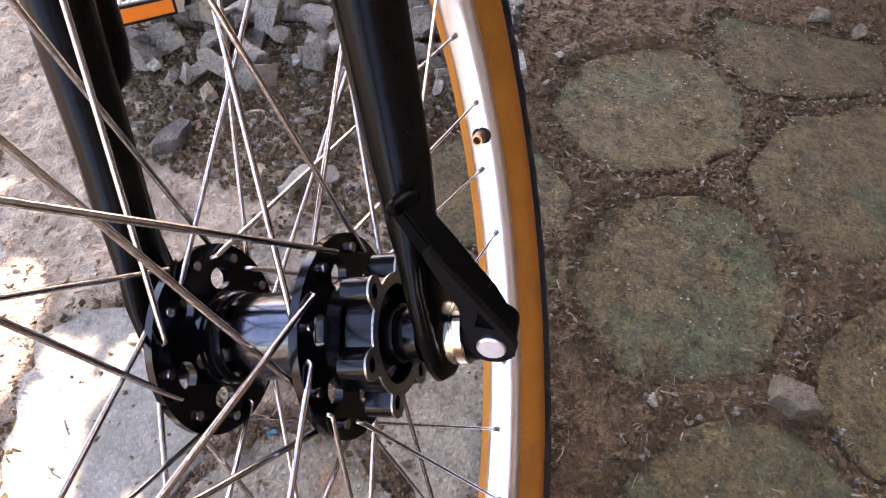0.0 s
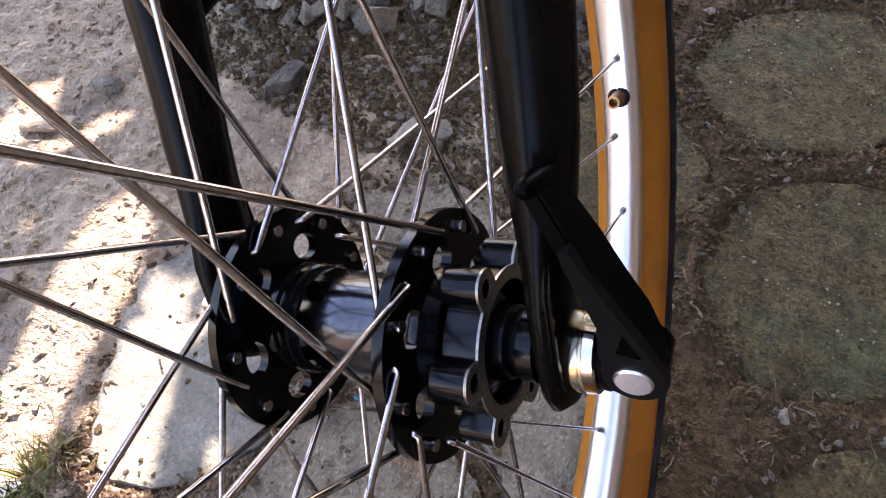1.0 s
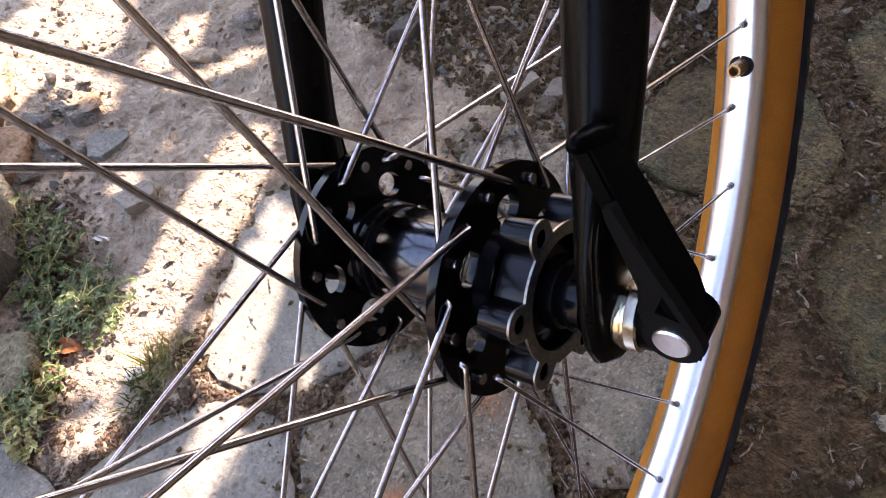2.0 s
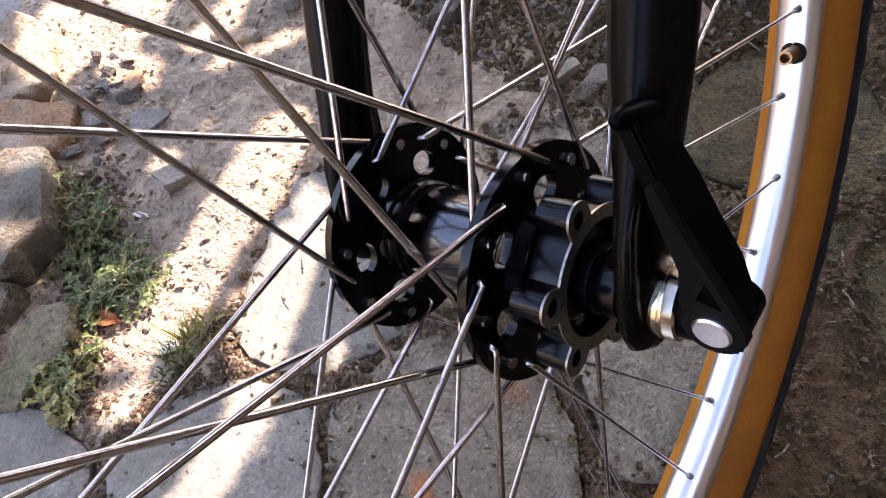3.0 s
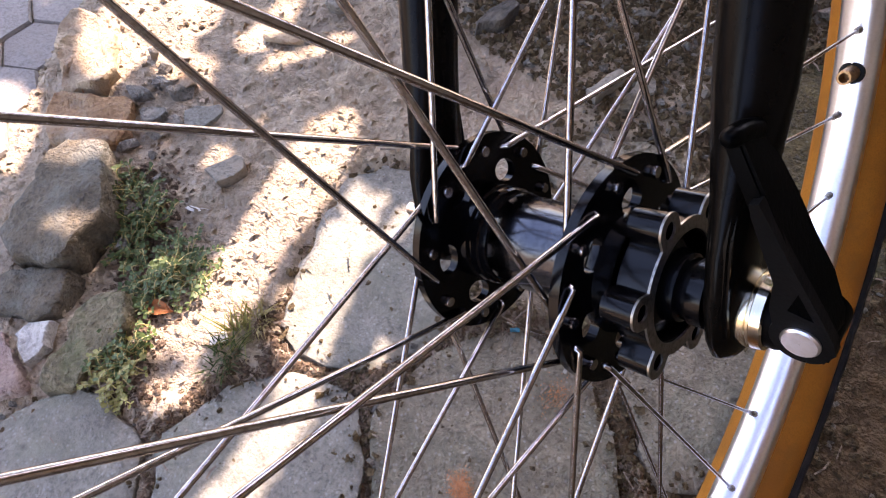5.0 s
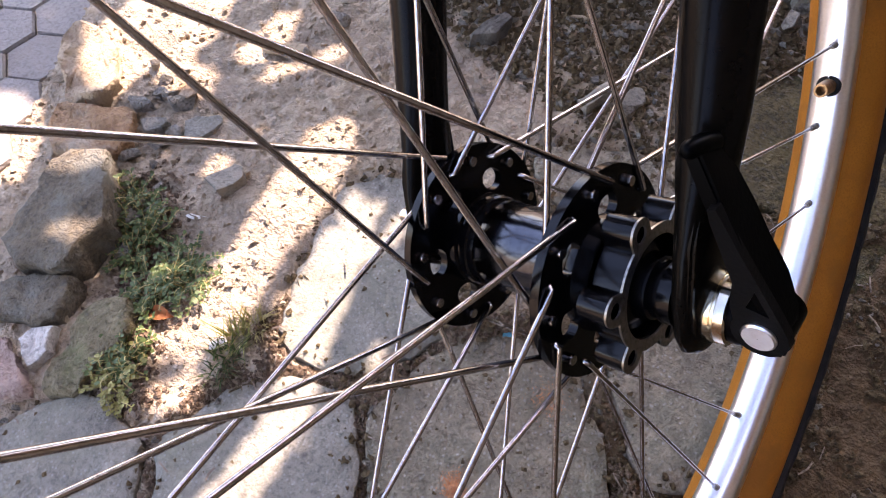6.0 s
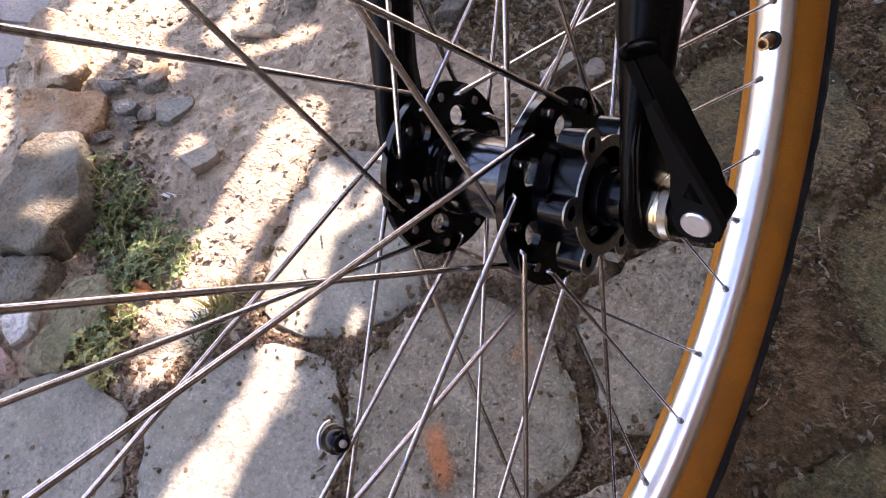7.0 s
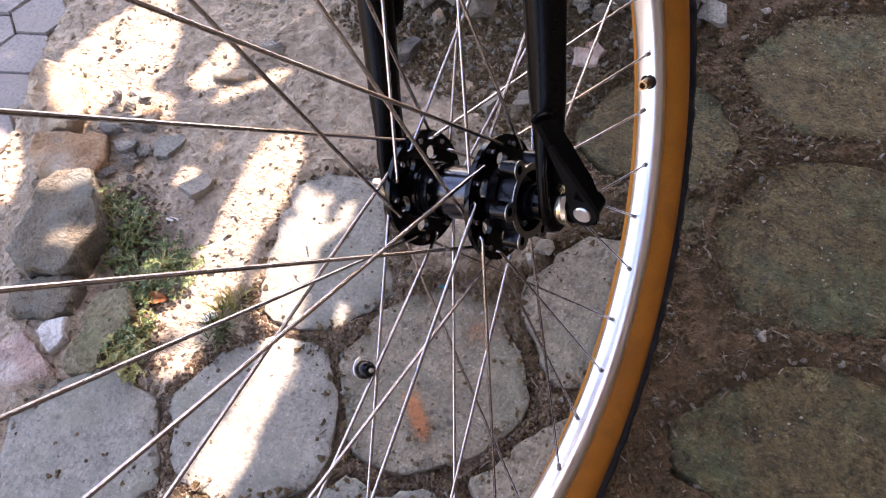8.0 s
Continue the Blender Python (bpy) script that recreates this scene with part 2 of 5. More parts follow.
# ---------------------------------------------------------------- shapes
def part(name, bm, mat, parent=None, label="", smooth=True, at=None):
    me = bpy.data.meshes.new(name)
    bm.normal_update()
    bm.to_mesh(me)
    bm.free()
    me.materials.append(mat)
    if smooth:
        for p in me.polygons:
            p.use_smooth = True
        me.set_sharp_from_angle(angle=radians(38))
    ob = new(name, me)
    if parent:
        ob.parent = parent
    if at is not None:
        ob.matrix_basis = at
    if label:
        ob["label"] = label
    return ob


def lathe(profile, seg=64, closed=False, bm=None):
    """Turns points (x, r) about the x axis."""
    bm = bm or bmesh.new()
    rings = []
    for k in range(seg):
        a = 2 * math.pi * k / seg
        rings.append([bm.verts.new((x, r * math.cos(a), r * math.sin(a))) for x, r in profile])
    m = len(profile)
    for k in range(seg):
        p, q = rings[k], rings[(k + 1) % seg]
        for j in range(m if closed else m - 1):
            bm.faces.new((p[j], p[(j + 1) % m], q[(j + 1) % m], q[j]))
    return bm


def sweep(points, radii, seg=8, bm=None, flat=1.0, side=None):
    """A round or flattened bar along points."""
    bm = bm or bmesh.new()
    pts = [Vector(p) for p in points]
    rings, ref = [], Vector(side) if side else None
    for i, p in enumerate(pts):
        d = (pts[min(i + 1, len(pts) - 1)] - pts[max(i - 1, 0)]).normalized()
        if ref is None:
            ref = d.orthogonal()
        u = (ref - d * ref.dot(d)).normalized()
        ref, v = u, d.cross(u)
        r = radii[i] if isinstance(radii, (list, tuple)) else radii
        rings.append([bm.verts.new(p + u * r * flat * math.cos(2 * math.pi * k / seg) + v * r * math.sin(2 * math.pi * k / seg)) for k in range(seg)])
    for a, b in zip(rings, rings[1:]):
        for k in range(seg):
            bm.faces.new((a[k], a[(k + 1) % seg], b[(k + 1) % seg], b[k]))
    bm.faces.new(rings[0][::-1])
    bm.faces.new(rings[-1])
    return bm


def plate(outer, holes, thick, to3d, bm=None):
    """A flat plate with holes through it. to3d(u, v, h) lays it into space."""
    bm = bm or bmesh.new()
    loops = [outer] + list(holes)
    tmp = bmesh.new()
    edges = []
    for lp in loops:
        vs = [tmp.verts.new((u, v, 0)) for u, v in lp]
        edges += [tmp.edges.new((vs[i], vs[(i + 1) % len(vs)])) for i in range(len(vs))]
    bmesh.ops.triangle_fill(tmp, edges=edges, use_beauty=True)
    tmp.verts.index_update()
    front = [bm.verts.new(to3d(v.co.x, v.co.y, thick)) for v in tmp.verts]
    back = [bm.verts.new(to3d(v.co.x, v.co.y, 0.0)) for v in tmp.verts]
    for f in tmp.faces:
        ids = [v.index for v in f.verts]
        bm.faces.new([front[i] for i in ids])
        bm.faces.new([back[i] for i in ids[::-1]])
    for e in tmp.edges:
        if len(e.link_faces) == 1:
            a, b = e.verts[0].index, e.verts[1].index
            bm.faces.new((front[a], front[b], back[b], back[a]))
    tmp.free()
    bmesh.ops.recalc_face_normals(bm, faces=bm.faces)
    return bm


def circle(cx, cy, r, seg=20, turn=0.0, squash=1.0):
    """A round or oval loop; squash shortens it along turn."""
    out = []
    for k in range(seg):
        a = 2 * math.pi * k / seg
        u, v = r * squash * math.cos(a), r * math.sin(a)
        out.append((cx + u * math.cos(turn) - v * math.sin(turn), cy + u * math.sin(turn) + v * math.cos(turn)))
    return out


def empty(name, m):
    ob = new(name)
    ob.empty_display_size = 0.05
    ob.matrix_basis = m
    return ob


# ---------------------------------------------------------------- ground
def spaced(lo, hi, step, far, grow=1.35):
    """Even steps between lo and hi, growing ones out to far."""
    mid = list(np.arange(lo, hi + step / 2, step))
    out, s = [], step
    x = hi
    while x < far:
        s *= grow
        x += s
        out.append(x)
    left, s, x = [], step, lo
    while x > -far:
        s *= grow
        x -= s
        left.append(x)
    return np.array(left[::-1] + mid + out)


# the paving stones, each by its corners
STONES = []


def stone_plan(kind, *corners):
    STONES.append((kind, [Vector(c) for c in corners]))


stone_plan("pale", (-0.401, 0.107), (-0.376, 0.148), (-0.328, 0.163), (-0.267, 0.105), (-0.236, 0.058), (-0.240, 0.026), (-0.268, -0.014), (-0.311, -0.034), (-0.342, -0.030))
stone_plan("pale", (-0.351, -0.137), (-0.340, -0.080), (-0.308, -0.042), (-0.254, -0.027), (-0.237, -0.045), (-0.214, -0.074), (-0.195, -0.104), (-0.197, -0.147), (-0.240, -0.187), (-0.300, -0.195))
stone_plan("pale", (-0.460, -0.230), (-0.448, -0.180), (-0.430, -0.156), (-0.400, -0.145), (-0.356, -0.147), (-0.308, -0.202), (-0.330, -0.262), (-0.412, -0.286))
stone_plan("earthy", (-0.238, -0.030), (-0.240, -0.016), (-0.234, 0.024), (-0.225, 0.057), (-0.207, 0.078), (-0.177, 0.096), (-0.150, 0.101), (-0.135, 0.097), (-0.109, 0.075), (-0.087, 0.060),
           (-0.064, 0.033), (-0.066, 0.006), (-0.090, -0.055), (-0.136, -0.096), (-0.180, -0.097), (-0.202, -0.078), (-0.217, -0.061))
stone_plan("earthy", (-0.119, 0.109), (-0.126, 0.135), (-0.112, 0.182), (-0.088, 0.220), (-0.045, 0.247), (-0.008, 0.208), (0.006, 0.143), (-0.014, 0.077), (-0.049, 0.051), (-0.080, 0.071))
stone_plan("earthy", (-0.079, -0.070), (-0.048, 0.012), (-0.015, 0.030), (0.012, 0.015), (0.018, -0.040), (-0.027, -0.095))
stone_plan("mossy", (-0.168, 0.335), (-0.162, 0.410), (-0.140, 0.470), (-0.090, 0.500), (-0.036, 0.490), (0.014, 0.430), (0.009, 0.374), (-0.020, 0.342), (-0.060, 0.314), (-0.124, 0.306))
stone_plan("earthy", (-0.287, 0.248), (-0.253, 0.282), (-0.192, 0.305), (-0.150, 0.282), (-0.135, 0.240), (-0.180, 0.205), (-0.246, 0.213))
stone_plan("mossy", (-0.030, 0.313), (0.003, 0.346), (0.014, 0.330), (0.012, 0.290), (-0.010, 0.264))
stone_plan("mossy", (0.016, 0.311), (0.030, 0.375), (0.052, 0.425), (0.100, 0.462), (0.150, 0.482), (0.203, 0.482), (0.238, 0.428), (0.244, 0.347), (0.218, 0.268), (0.160, 0.235), (0.117, 0.219),
           (0.072, 0.216), (0.032, 0.265))
stone_plan("mossy", (-0.040, 0.570), (0.007, 0.690), (0.070, 0.742), (0.137, 0.771), (0.173, 0.753), (0.230, 0.690), (0.211, 0.580), (0.158, 0.525), (0.085, 0.482), (0.020, 0.484))
stone_plan("mossy", (0.162, 0.804), (0.201, 0.895), (0.315, 0.911), (0.471, 0.938), (0.438, 0.788), (0.300, 0.725), (0.238, 0.714))
stone_plan("mossy", (0.209, 0.543), (0.284, 0.676), (0.435, 0.766), (0.500, 0.690), (0.437, 0.602), (0.364, 0.445), (0.280, 0.424), (0.234, 0.462))
stone_plan("mossy", (0.254, 0.256), (0.284, 0.332), (0.358, 0.411), (0.428, 0.372), (0.389, 0.238), (0.308, 0.180), (0.275, 0.201))
stone_plan("mossy", (0.050, 0.075), (0.090, 0.140), (0.140, 0.197), (0.228, 0.216), (0.268, 0.186), (0.290, 0.155), (0.250, 0.090), (0.150, 0.030), (0.070, 0.030))
stone_plan("pale", (-0.192, -0.165), (-0.176, -0.115), (-0.136, -0.114), (-0.103, -0.086), (-0.060, -0.112), (-0.080, -0.170), (-0.140, -0.200))
stone_plan("mossy", (0.390, 0.410), (0.455, 0.590), (0.520, 0.670), (0.640, 0.620), (0.600, 0.430), (0.470, 0.360))
stone_plan("mossy", (0.320, 0.165), (0.410, 0.225), (0.450, 0.330), (0.590, 0.330), (0.600, 0.180), (0.440, 0.080))
stone_plan("mossy", (0.500, 0.940), (0.465, 0.790), (0.520, 0.710), (0.640, 0.680), (0.660, 0.900))
SIDES = [(i, a, b) for i, (_, loop) in enumerate(STONES) for a, b in zip(loop, loop[1:] + loop[:1])]
SIDE_OF = np.array([k for k, _, _ in SIDES])
SIDE_A, SIDE_B = np.array([a[:] for _, a, _ in SIDES]), np.array([b[:] for _, _, b in SIDES])


def on_paver(x, y):
    """How deep the place lies inside a paving stone; below zero beside them."""
    p = np.array((x, y))
    d = SIDE_B - SIDE_A
    k = np.clip(((p - SIDE_A) * d).sum(1) / (d * d).sum(1), 0, 1)
    far = np.hypot(*(p - SIDE_A - d * k[:, None]).T).min()
    over = (SIDE_A[:, 1] > y) != (SIDE_B[:, 1] > y)
    with np.errstate(divide='ignore', invalid='ignore'):
        cross = over & (x < SIDE_A[:, 0] + d[:, 0] * (y - SIDE_A[:, 1]) / d[:, 1])
    return far if (np.bincount(SIDE_OF[cross], minlength=1) % 2).any() else -far


def street_x(y):
    """Where the rubble edge drops to the street."""
    return -0.714 - 0.74 * y if y < 0.088 else -0.779 - 0.48 * (y - 0.088)


def dirt_height(x, y):
    h = 0.010 * noise.noise(Vector((x * 5, y * 5, 0))) + 0.006 * noise.noise(Vector((x * 17, y * 17, 3))) + 0.0060 * noise.noise(Vector((x * 44, y * 52, 7))) \
        + 0.0042 * noise.noise(Vector((x * 100, y * 92, 5)))
    if x < street_x(y):
        return h * 0.3 - 0.0125
    heap = 0.045 * math.exp(-((x + 0.38) ** 2 / 0.05 + (y - 0.64) ** 2 / 0.05))
    # a shallow gully where the weeds grow, and a hollow under the blocks
    u, v = (x + 0.492) * 0.55 + (y + 0.055) * 0.835, (x + 0.492) * 0.835 - (y + 0.055) * 0.55
    heap -= 0.022 * math.exp(-(v * v / 0.0011 + u * u / 0.0065))
    h += heap
    d = on_paver(x, y)
    if d > 0.005:
        return h * 0.2 - 0.014
    k = min(1.0, max(0.0, (d + 0.014) / 0.018))
    return h * 0.6 + 0.001 - (0.0080 if x < -0.05 else 0.0035) * k * k * (3 - 2 * k)


def build_ground():
    xs, ys = spaced(-0.92, 0.60, 0.0046, 400.0), spaced(-0.3, 1.05, 0.0046, 400.0)
    verts = [(x, y, dirt_height(x, y) if abs(x) < 3 and abs(y) < 4 else -0.012) for y in ys for x in xs]
    w = len(xs)
    faces = [(j * w + i, j * w + i + 1, (j + 1) * w + i + 1, (j + 1) * w + i) for j in range(len(ys) - 1) for i in range(w - 1)]
    me = bpy.data.meshes.new("ground")
    me.from_pydata(verts, [], faces)
    me.materials.append(DIRT)
    for p in me.polygons:
        p.use_smooth = True
    return tagged(new("ground", me), "dusty grey-brown bare earth between and beside the paving stones", "ground", kind="structure")


ground = build_ground()


def rounded(poly, gap, cut, rnd):
    """Draws a loop in by gap, cuts its corners round and roughens it."""
    c = sum(poly, Vector((0, 0))) / len(poly)
    inner = [c + (p - c) * (1 - gap / max((p - c).length, 0.03)) for p in poly]
    pts = []
    n = len(inner)
    for k in range(n):
        p, a, b = inner[k], inner[k - 1], inner[(k + 1) % n]
        for t in (0.0, 0.5, 1.0):
            u = p + (a - p) * min(cut / max((a - p).length, 1e-4), 0.45)
            v = p + (b - p) * min(cut / max((b - p).length, 1e-4), 0.45)
            pts.append((u * (1 - t) ** 2 + p * 2 * t * (1 - t) + v * t ** 2))
    fine = []
    for a, b in zip(pts, pts[1:] + pts[:1]):
        m = max(1, int((b - a).length / 0.009))
        for k in range(m):
            q = a + (b - a) * k / m
            sway = noise.noise_vector(Vector((q.x * 26, q.y * 26, 3.0))) * 0.006 + noise.noise_vector(Vector((q.x * 75, q.y * 75, 8.0))) * 0.003
            fine.append(q + Vector((sway.x, sway.y)) + Vector((rnd.uniform(-1, 1), rnd.uniform(-1, 1))) * 0.0016)
    return c, fine


def build_pavers():
    rnd = random.Random(5)
    for i, (kind, corners) in enumerate(STONES):
        c, loop = rounded(corners, 0.002 if kind == "mossy" else 0.0, {"pale": 0.006, "earthy": 0.010, "mossy": 0.014}[kind], rnd)
        bm = bmesh.new()
        top_z = rnd.uniform(-0.002, 0.002)
        tilt = Vector((rnd.uniform(-1, 1), rnd.uniform(-1, 1))) * 0.008
        rings = []
        for f, z in ((1.03, -0.045), (1.0, -0.006), (0.990, -0.0016), (0.965, -0.0003), (0.88, 0.0), (0.72, 0.0006), (0.52, 0.0), (0.28, 0.0004)):
            ring = []
            for q in loop:
                d = (q - c) * f
                h = z + (0.0035 * noise.noise(Vector((q.x * 14 * f + i, q.y * 14 * f, 2.0))) if z > -0.005 else 0.0)
                ring.append(bm.verts.new((d.x, d.y, h + top_z + tilt.dot(d))))
            rings.append(ring)
        n = len(loop)
        for a, b in zip(rings, rings[1:]):
            for k in range(n):
                bm.faces.new((a[k], a[(k + 1) % n], b[(k + 1) % n], b[k]))
        bm.faces.new(rings[-1])
        part("paving_stone", bm, {"pale": PALE, "earthy": EARTHY, "mossy": PAVER}[kind], ground, at=Matrix.Translation((c.x, c.y, 0.0)))


# ---------------------------------------------------------------- the bicycle
HUB = 0.3244                                       # from the ground contact to the axle, in the wheel's plane
BIKE = pose(-0.1427, 0.0149, 0.2914, -6.62, -26.74, 2.57) @ pose(0, 0, -HUB)
bicycle = tagged(empty("bicycle", BIKE), "leaning bicycle with black fork, disc hub and tan-wall tyre", "bicycle")
AXLE = pose(0, 0, HUB)
RIM_R, FLANGE_R = 0.2725, 0.0292


def in_wheel(x, r, deg):
    return Vector((x, r * math.cos(radians(deg)), r * math.sin(radians(deg))))


def build_tyre():
    side = [(0.0096, 0.2842), (0.0118, 0.2862), (0.0160, 0.2900), (0.0205, 0.2955), (0.0230, 0.3010), (0.0236, 0.3060), (0.0229, 0.3110), (0.0215, 0.3150)]
    tread = [(0.0212, 0.3140), (0.0252, 0.3166), (0.0256, 0.3208), (0.0215, 0.3246), (0.0130, 0.3266), (0.0060, 0.3276)]
    tread = tread + [(-x, r) for x, r in tread[::-1]]
    bm = bmesh.new()
    seg, rings = 264, []
    for k in range(seg):
        a = 2 * math.pi * k / seg
        lift = 0.0013 if k % 4 < 2 else -0.0016
        rings.append([bm.verts.new((x, (r + (lift if abs(x) > 0.011 else 0)) * math.cos(a), (r + (lift if abs(x) > 0.011 else 0)) * math.sin(a))) for x, r in tread])
    for k in range(seg):
        p, q = rings[k], rings[(k + 1) % seg]
        for j in range(len(tread) - 1):
            bm.faces.new((p[j], p[j + 1], q[j + 1], q[j]))
    tyre = part("tyre", bm, RUBBER, bicycle, "black knobbly tread", at=AXLE)
    for s in (1, -1):
        part("sidewall", lathe([(s * x, r) for x, r in side], 160), TAN, tyre, "tan rubber sidewall")
        bead = [(s * (0.0230 + 0.0007 * math.cos(b)), 0.3122 + 0.0007 * math.sin(b)) for b in np.linspace(0, 2 * math.pi, 7)[:-1]]
        part("moulding_line", lathe(bead, 160, True), RUBBER, tyre, "raised thin moulding line")


def build_rim():
    half = [(0.0, 0.2712), (0.0045, 0.2716), (0.0080, 0.2730), (0.0100, 0.2752), (0.0110, 0.2782), (0.0112, 0.2800), (0.0112, 0.2850), (0.0105, 0.2858), (0.0094, 0.2852),
            (0.0090, 0.2800), (0.0, 0.2785)]
    prof = half + [(-x, r) for x, r in half[-2:0:-1]]
    rim = part("rim", lathe(prof, 200, True), ALLOY, bicycle, "silver aluminium rim", at=AXLE)
    # valve in its hole, between two nipples
    a = radians(-19.0)
    m = Matrix.Rotation(a, 4, 'X') @ Matrix.Translation((0.0004, RIM_R, 0)) @ Matrix.Rotation(radians(-90), 4, 'Z') @ Matrix.Diagonal((1.5, 1.12, 1.12, 1))
    bm = lathe([(-0.004, 0.0044), (0.0005, 0.0044), (0.0010, 0.0038), (0.0016, 0.0036), (0.0022, 0.0038), (0.0028, 0.0036), (0.0034, 0.0038), (0.0040, 0.0036),
                (0.0046, 0.0038), (0.0052, 0.0036), (0.0058, 0.0038), (0.0064, 0.0036), (0.0070, 0.0038), (0.0076, 0.0036), (0.0090, 0.0036), (0.0094, 0.0033),
                (0.0094, 0.0024), (0.0040, 0.0022), (0.0040, 0.0001)], 20)
    part("valve", bm, BRASS, rim, "short brass valve stem", at=m)
    part("valve_seat", lathe([(-0.001, 0.0062), (0.0006, 0.0060), (0.0009, 0.0054), (0.0009, 0.0040)], 24), RUBBER, rim, at=m)


def build_hub():
    shell = [(-0.0500, 0.0050), (-0.0500, 0.0082), (-0.0455, 0.0085), (-0.0450, 0.0118), (-0.0400, 0.0135), (-0.0345, 0.0160), (-0.0310, 0.0168), (-0.0280, 0.0168),
             (-0.0274, 0.0158), (-0.0262, 0.0158), (-0.0258, 0.0166), (-0.0236, 0.0166), (-0.0230, 0.0160), (-0.0205, 0.0158), (-0.0200, 0.0150), (-0.0120, 0.0149), (0.0080, 0.0149), (0.0130, 0.0152),
             (0.0165, 0.0160), (0.0185, 0.0185), (0.0215, 0.0190), (0.0250, 0.0178), (0.0265, 0.0180)]
    hub = part("hub", lathe(shell, 72), BLACK, bicycle, "glossy black hub shell", at=AXLE)

    part("barrel", lathe([(-0.0205, 0.0140), (-0.0203, 0.0151), (-0.0196, 0.0154), (-0.0040, 0.0152), (0.0125, 0.0154), (0.0150, 0.0160), (0.0160, 0.0150)], 72), POLISHED, hub, "polished dark metal barrel")

    def flange(x, first):
        holes = [circle(0.0215 * math.cos(radians(first + 60 * k)), 0.0215 * math.sin(radians(first + 60 * k)), 0.0052, 18, radians(first + 60 * k), 0.78) for k in range(6)]
        holes.append(circle(0, 0, 0.0145, 40))
        bm = plate(circle(0, 0, 0.0342, 80), holes, 0.0030, lambda u, v, h: (x + h, u, v))
        return part("flange", bm, BLACK, hub, "drilled black spoke flange")

    flange(-0.0343, 46.0)
    flange(0.0185, 67.0)
    # mount for a brake disc: six lobes with bolt holes
    bolts = [radians(155.3 + 60 * k) for k in range(6)]

    def outline(base, lobe):
        out = []
        for k in range(180):
            a = 2 * math.pi * k / 180
            r = base
            for b in bolts:
                d = math.atan2(math.sin(a - b), math.cos(a - b))
                s = lobe * lobe - (0.022 * math.sin(d)) ** 2
                if s > 0 and abs(d) < 1:
                    r = max(r, 0.022 * math.cos(d) + math.sqrt(s))
            out.append((r * math.cos(a), r * math.sin(a)))
        return out

    holes = [circle(0.022 * math.cos(b), 0.022 * math.sin(b), 0.0026, 14) for b in bolts]
    part("disc_mount", plate(outline(0.0196, 0.0048), [circle(0, 0, 0.0160, 48)] + holes, 0.0088, lambda u, v, h: (0.0290 + h, u, v)), BLACK, hub, "black six-lobe brake disc mount")
    part("machined_face", plate(outline(0.0200, 0.0050), [circle(0, 0, 0.0164, 48)] + holes, 0.0007, lambda u, v, h: (0.0380 + h, u, v)), MACHINED, hub, "bare machined metal face")
    for s in (1, -1):
        cap = [(0.0290, 0.0165), (0.0295, 0.0152), (0.0345, 0.0142), (0.0360, 0.0105), (0.0400, 0.0098), (0.0405, 0.0088), (0.0430, 0.0088), (0.0434, 0.0096), (0.0474, 0.0096), (0.0476, 0.0050)]
        if s < 0:
            cap = [(0.0455, 0.0085), (0.0500, 0.0090), (0.0505, 0.0050)]
        part("end_cap", lathe([(s * x, r) for x, r in cap], 40), BLACK, hub)
    part("axle", lathe([(-0.0735, 0.0001), (-0.0735, 0.0022), (-0.0728, 0.0028), (0.068, 0.0028), (0.068, 0.0001)], 16), STEEL, hub, "thin steel skewer")
    nut = [(-0.0535, 0.0060), (-0.0535, 0.0092), (-0.0560, 0.0095), (-0.0600, 0.0088), (-0.0630, 0.0070), (-0.0645, 0.0045), (-0.0645, 0.0001)]
    part("skewer_nut", lathe(nut, 24), NUT, hub, "plated skewer nut")


def build_spokes():
    kinds = [  # outer face x, head x, first hole, turn to the nipple, nipple x
        (0.0226, 0.0180, 66.3, 59.7, 0.0010), (0.0174, 0.0222, 46.3, -60.3, 0.0010),
        (-0.0302, -0.0350, 14.1, -58.1, -0.0027), (-0.0354, -0.0306, 34.1, 61.9, -0.0027)]
    for x0, xh, first, turn, xn in kinds:
        a, e = Vector((x0, FLANGE_R, 0)), in_wheel(xn, RIM_R + 0.002, turn)
        d = (e - a).normalized()
        side = 1 if x0 > xh else -1
        pts = [Vector((xh - side * 0.0012, FLANGE_R, 0)), Vector((xh - side * 0.0002, FLANGE_R, 0)), Vector((x0 - side * 0.0014, FLANGE_R, 0)), a + d * 0.0008, a + d * 0.0030, a + d * 0.02, a + d * 0.12, e]
        bm = sweep(pts, [0.0017, 0.0019, 0.00102, 0.00102, 0.00102, 0.001, 0.001, 0.001], 10)
        nb = sweep([e - d * 0.0095, e - d * 0.0090, e - d * 0.0035, e - d * 0.0030, e - d * 0.0012], [0.0014, 0.0018, 0.0018, 0.0024, 0.0026], 8)
        spoke_me = nip_me = None
        for k in range(9):
            turned = AXLE @ Matrix.Rotation(radians(first + 40 * k), 4, 'X')
            if spoke_me is None:
                s = part("spoke", bm, STEEL, bicycle, "thin steel spoke", at=turned)
                q = part("nipple", nb, MACHINED, s, "dull spoke nipple")
                spoke_me, nip_me = s.data, q.data
            else:
                s = new("spoke", spoke_me)
                s.parent, s.matrix_basis, s["label"] = bicycle, turned, "thin steel spoke"
                q = new("nipple", nip_me)
                q.parent, q["label"] = s, "dull spoke nipple"


BLADE = Vector((0, 0.41, 0.912))


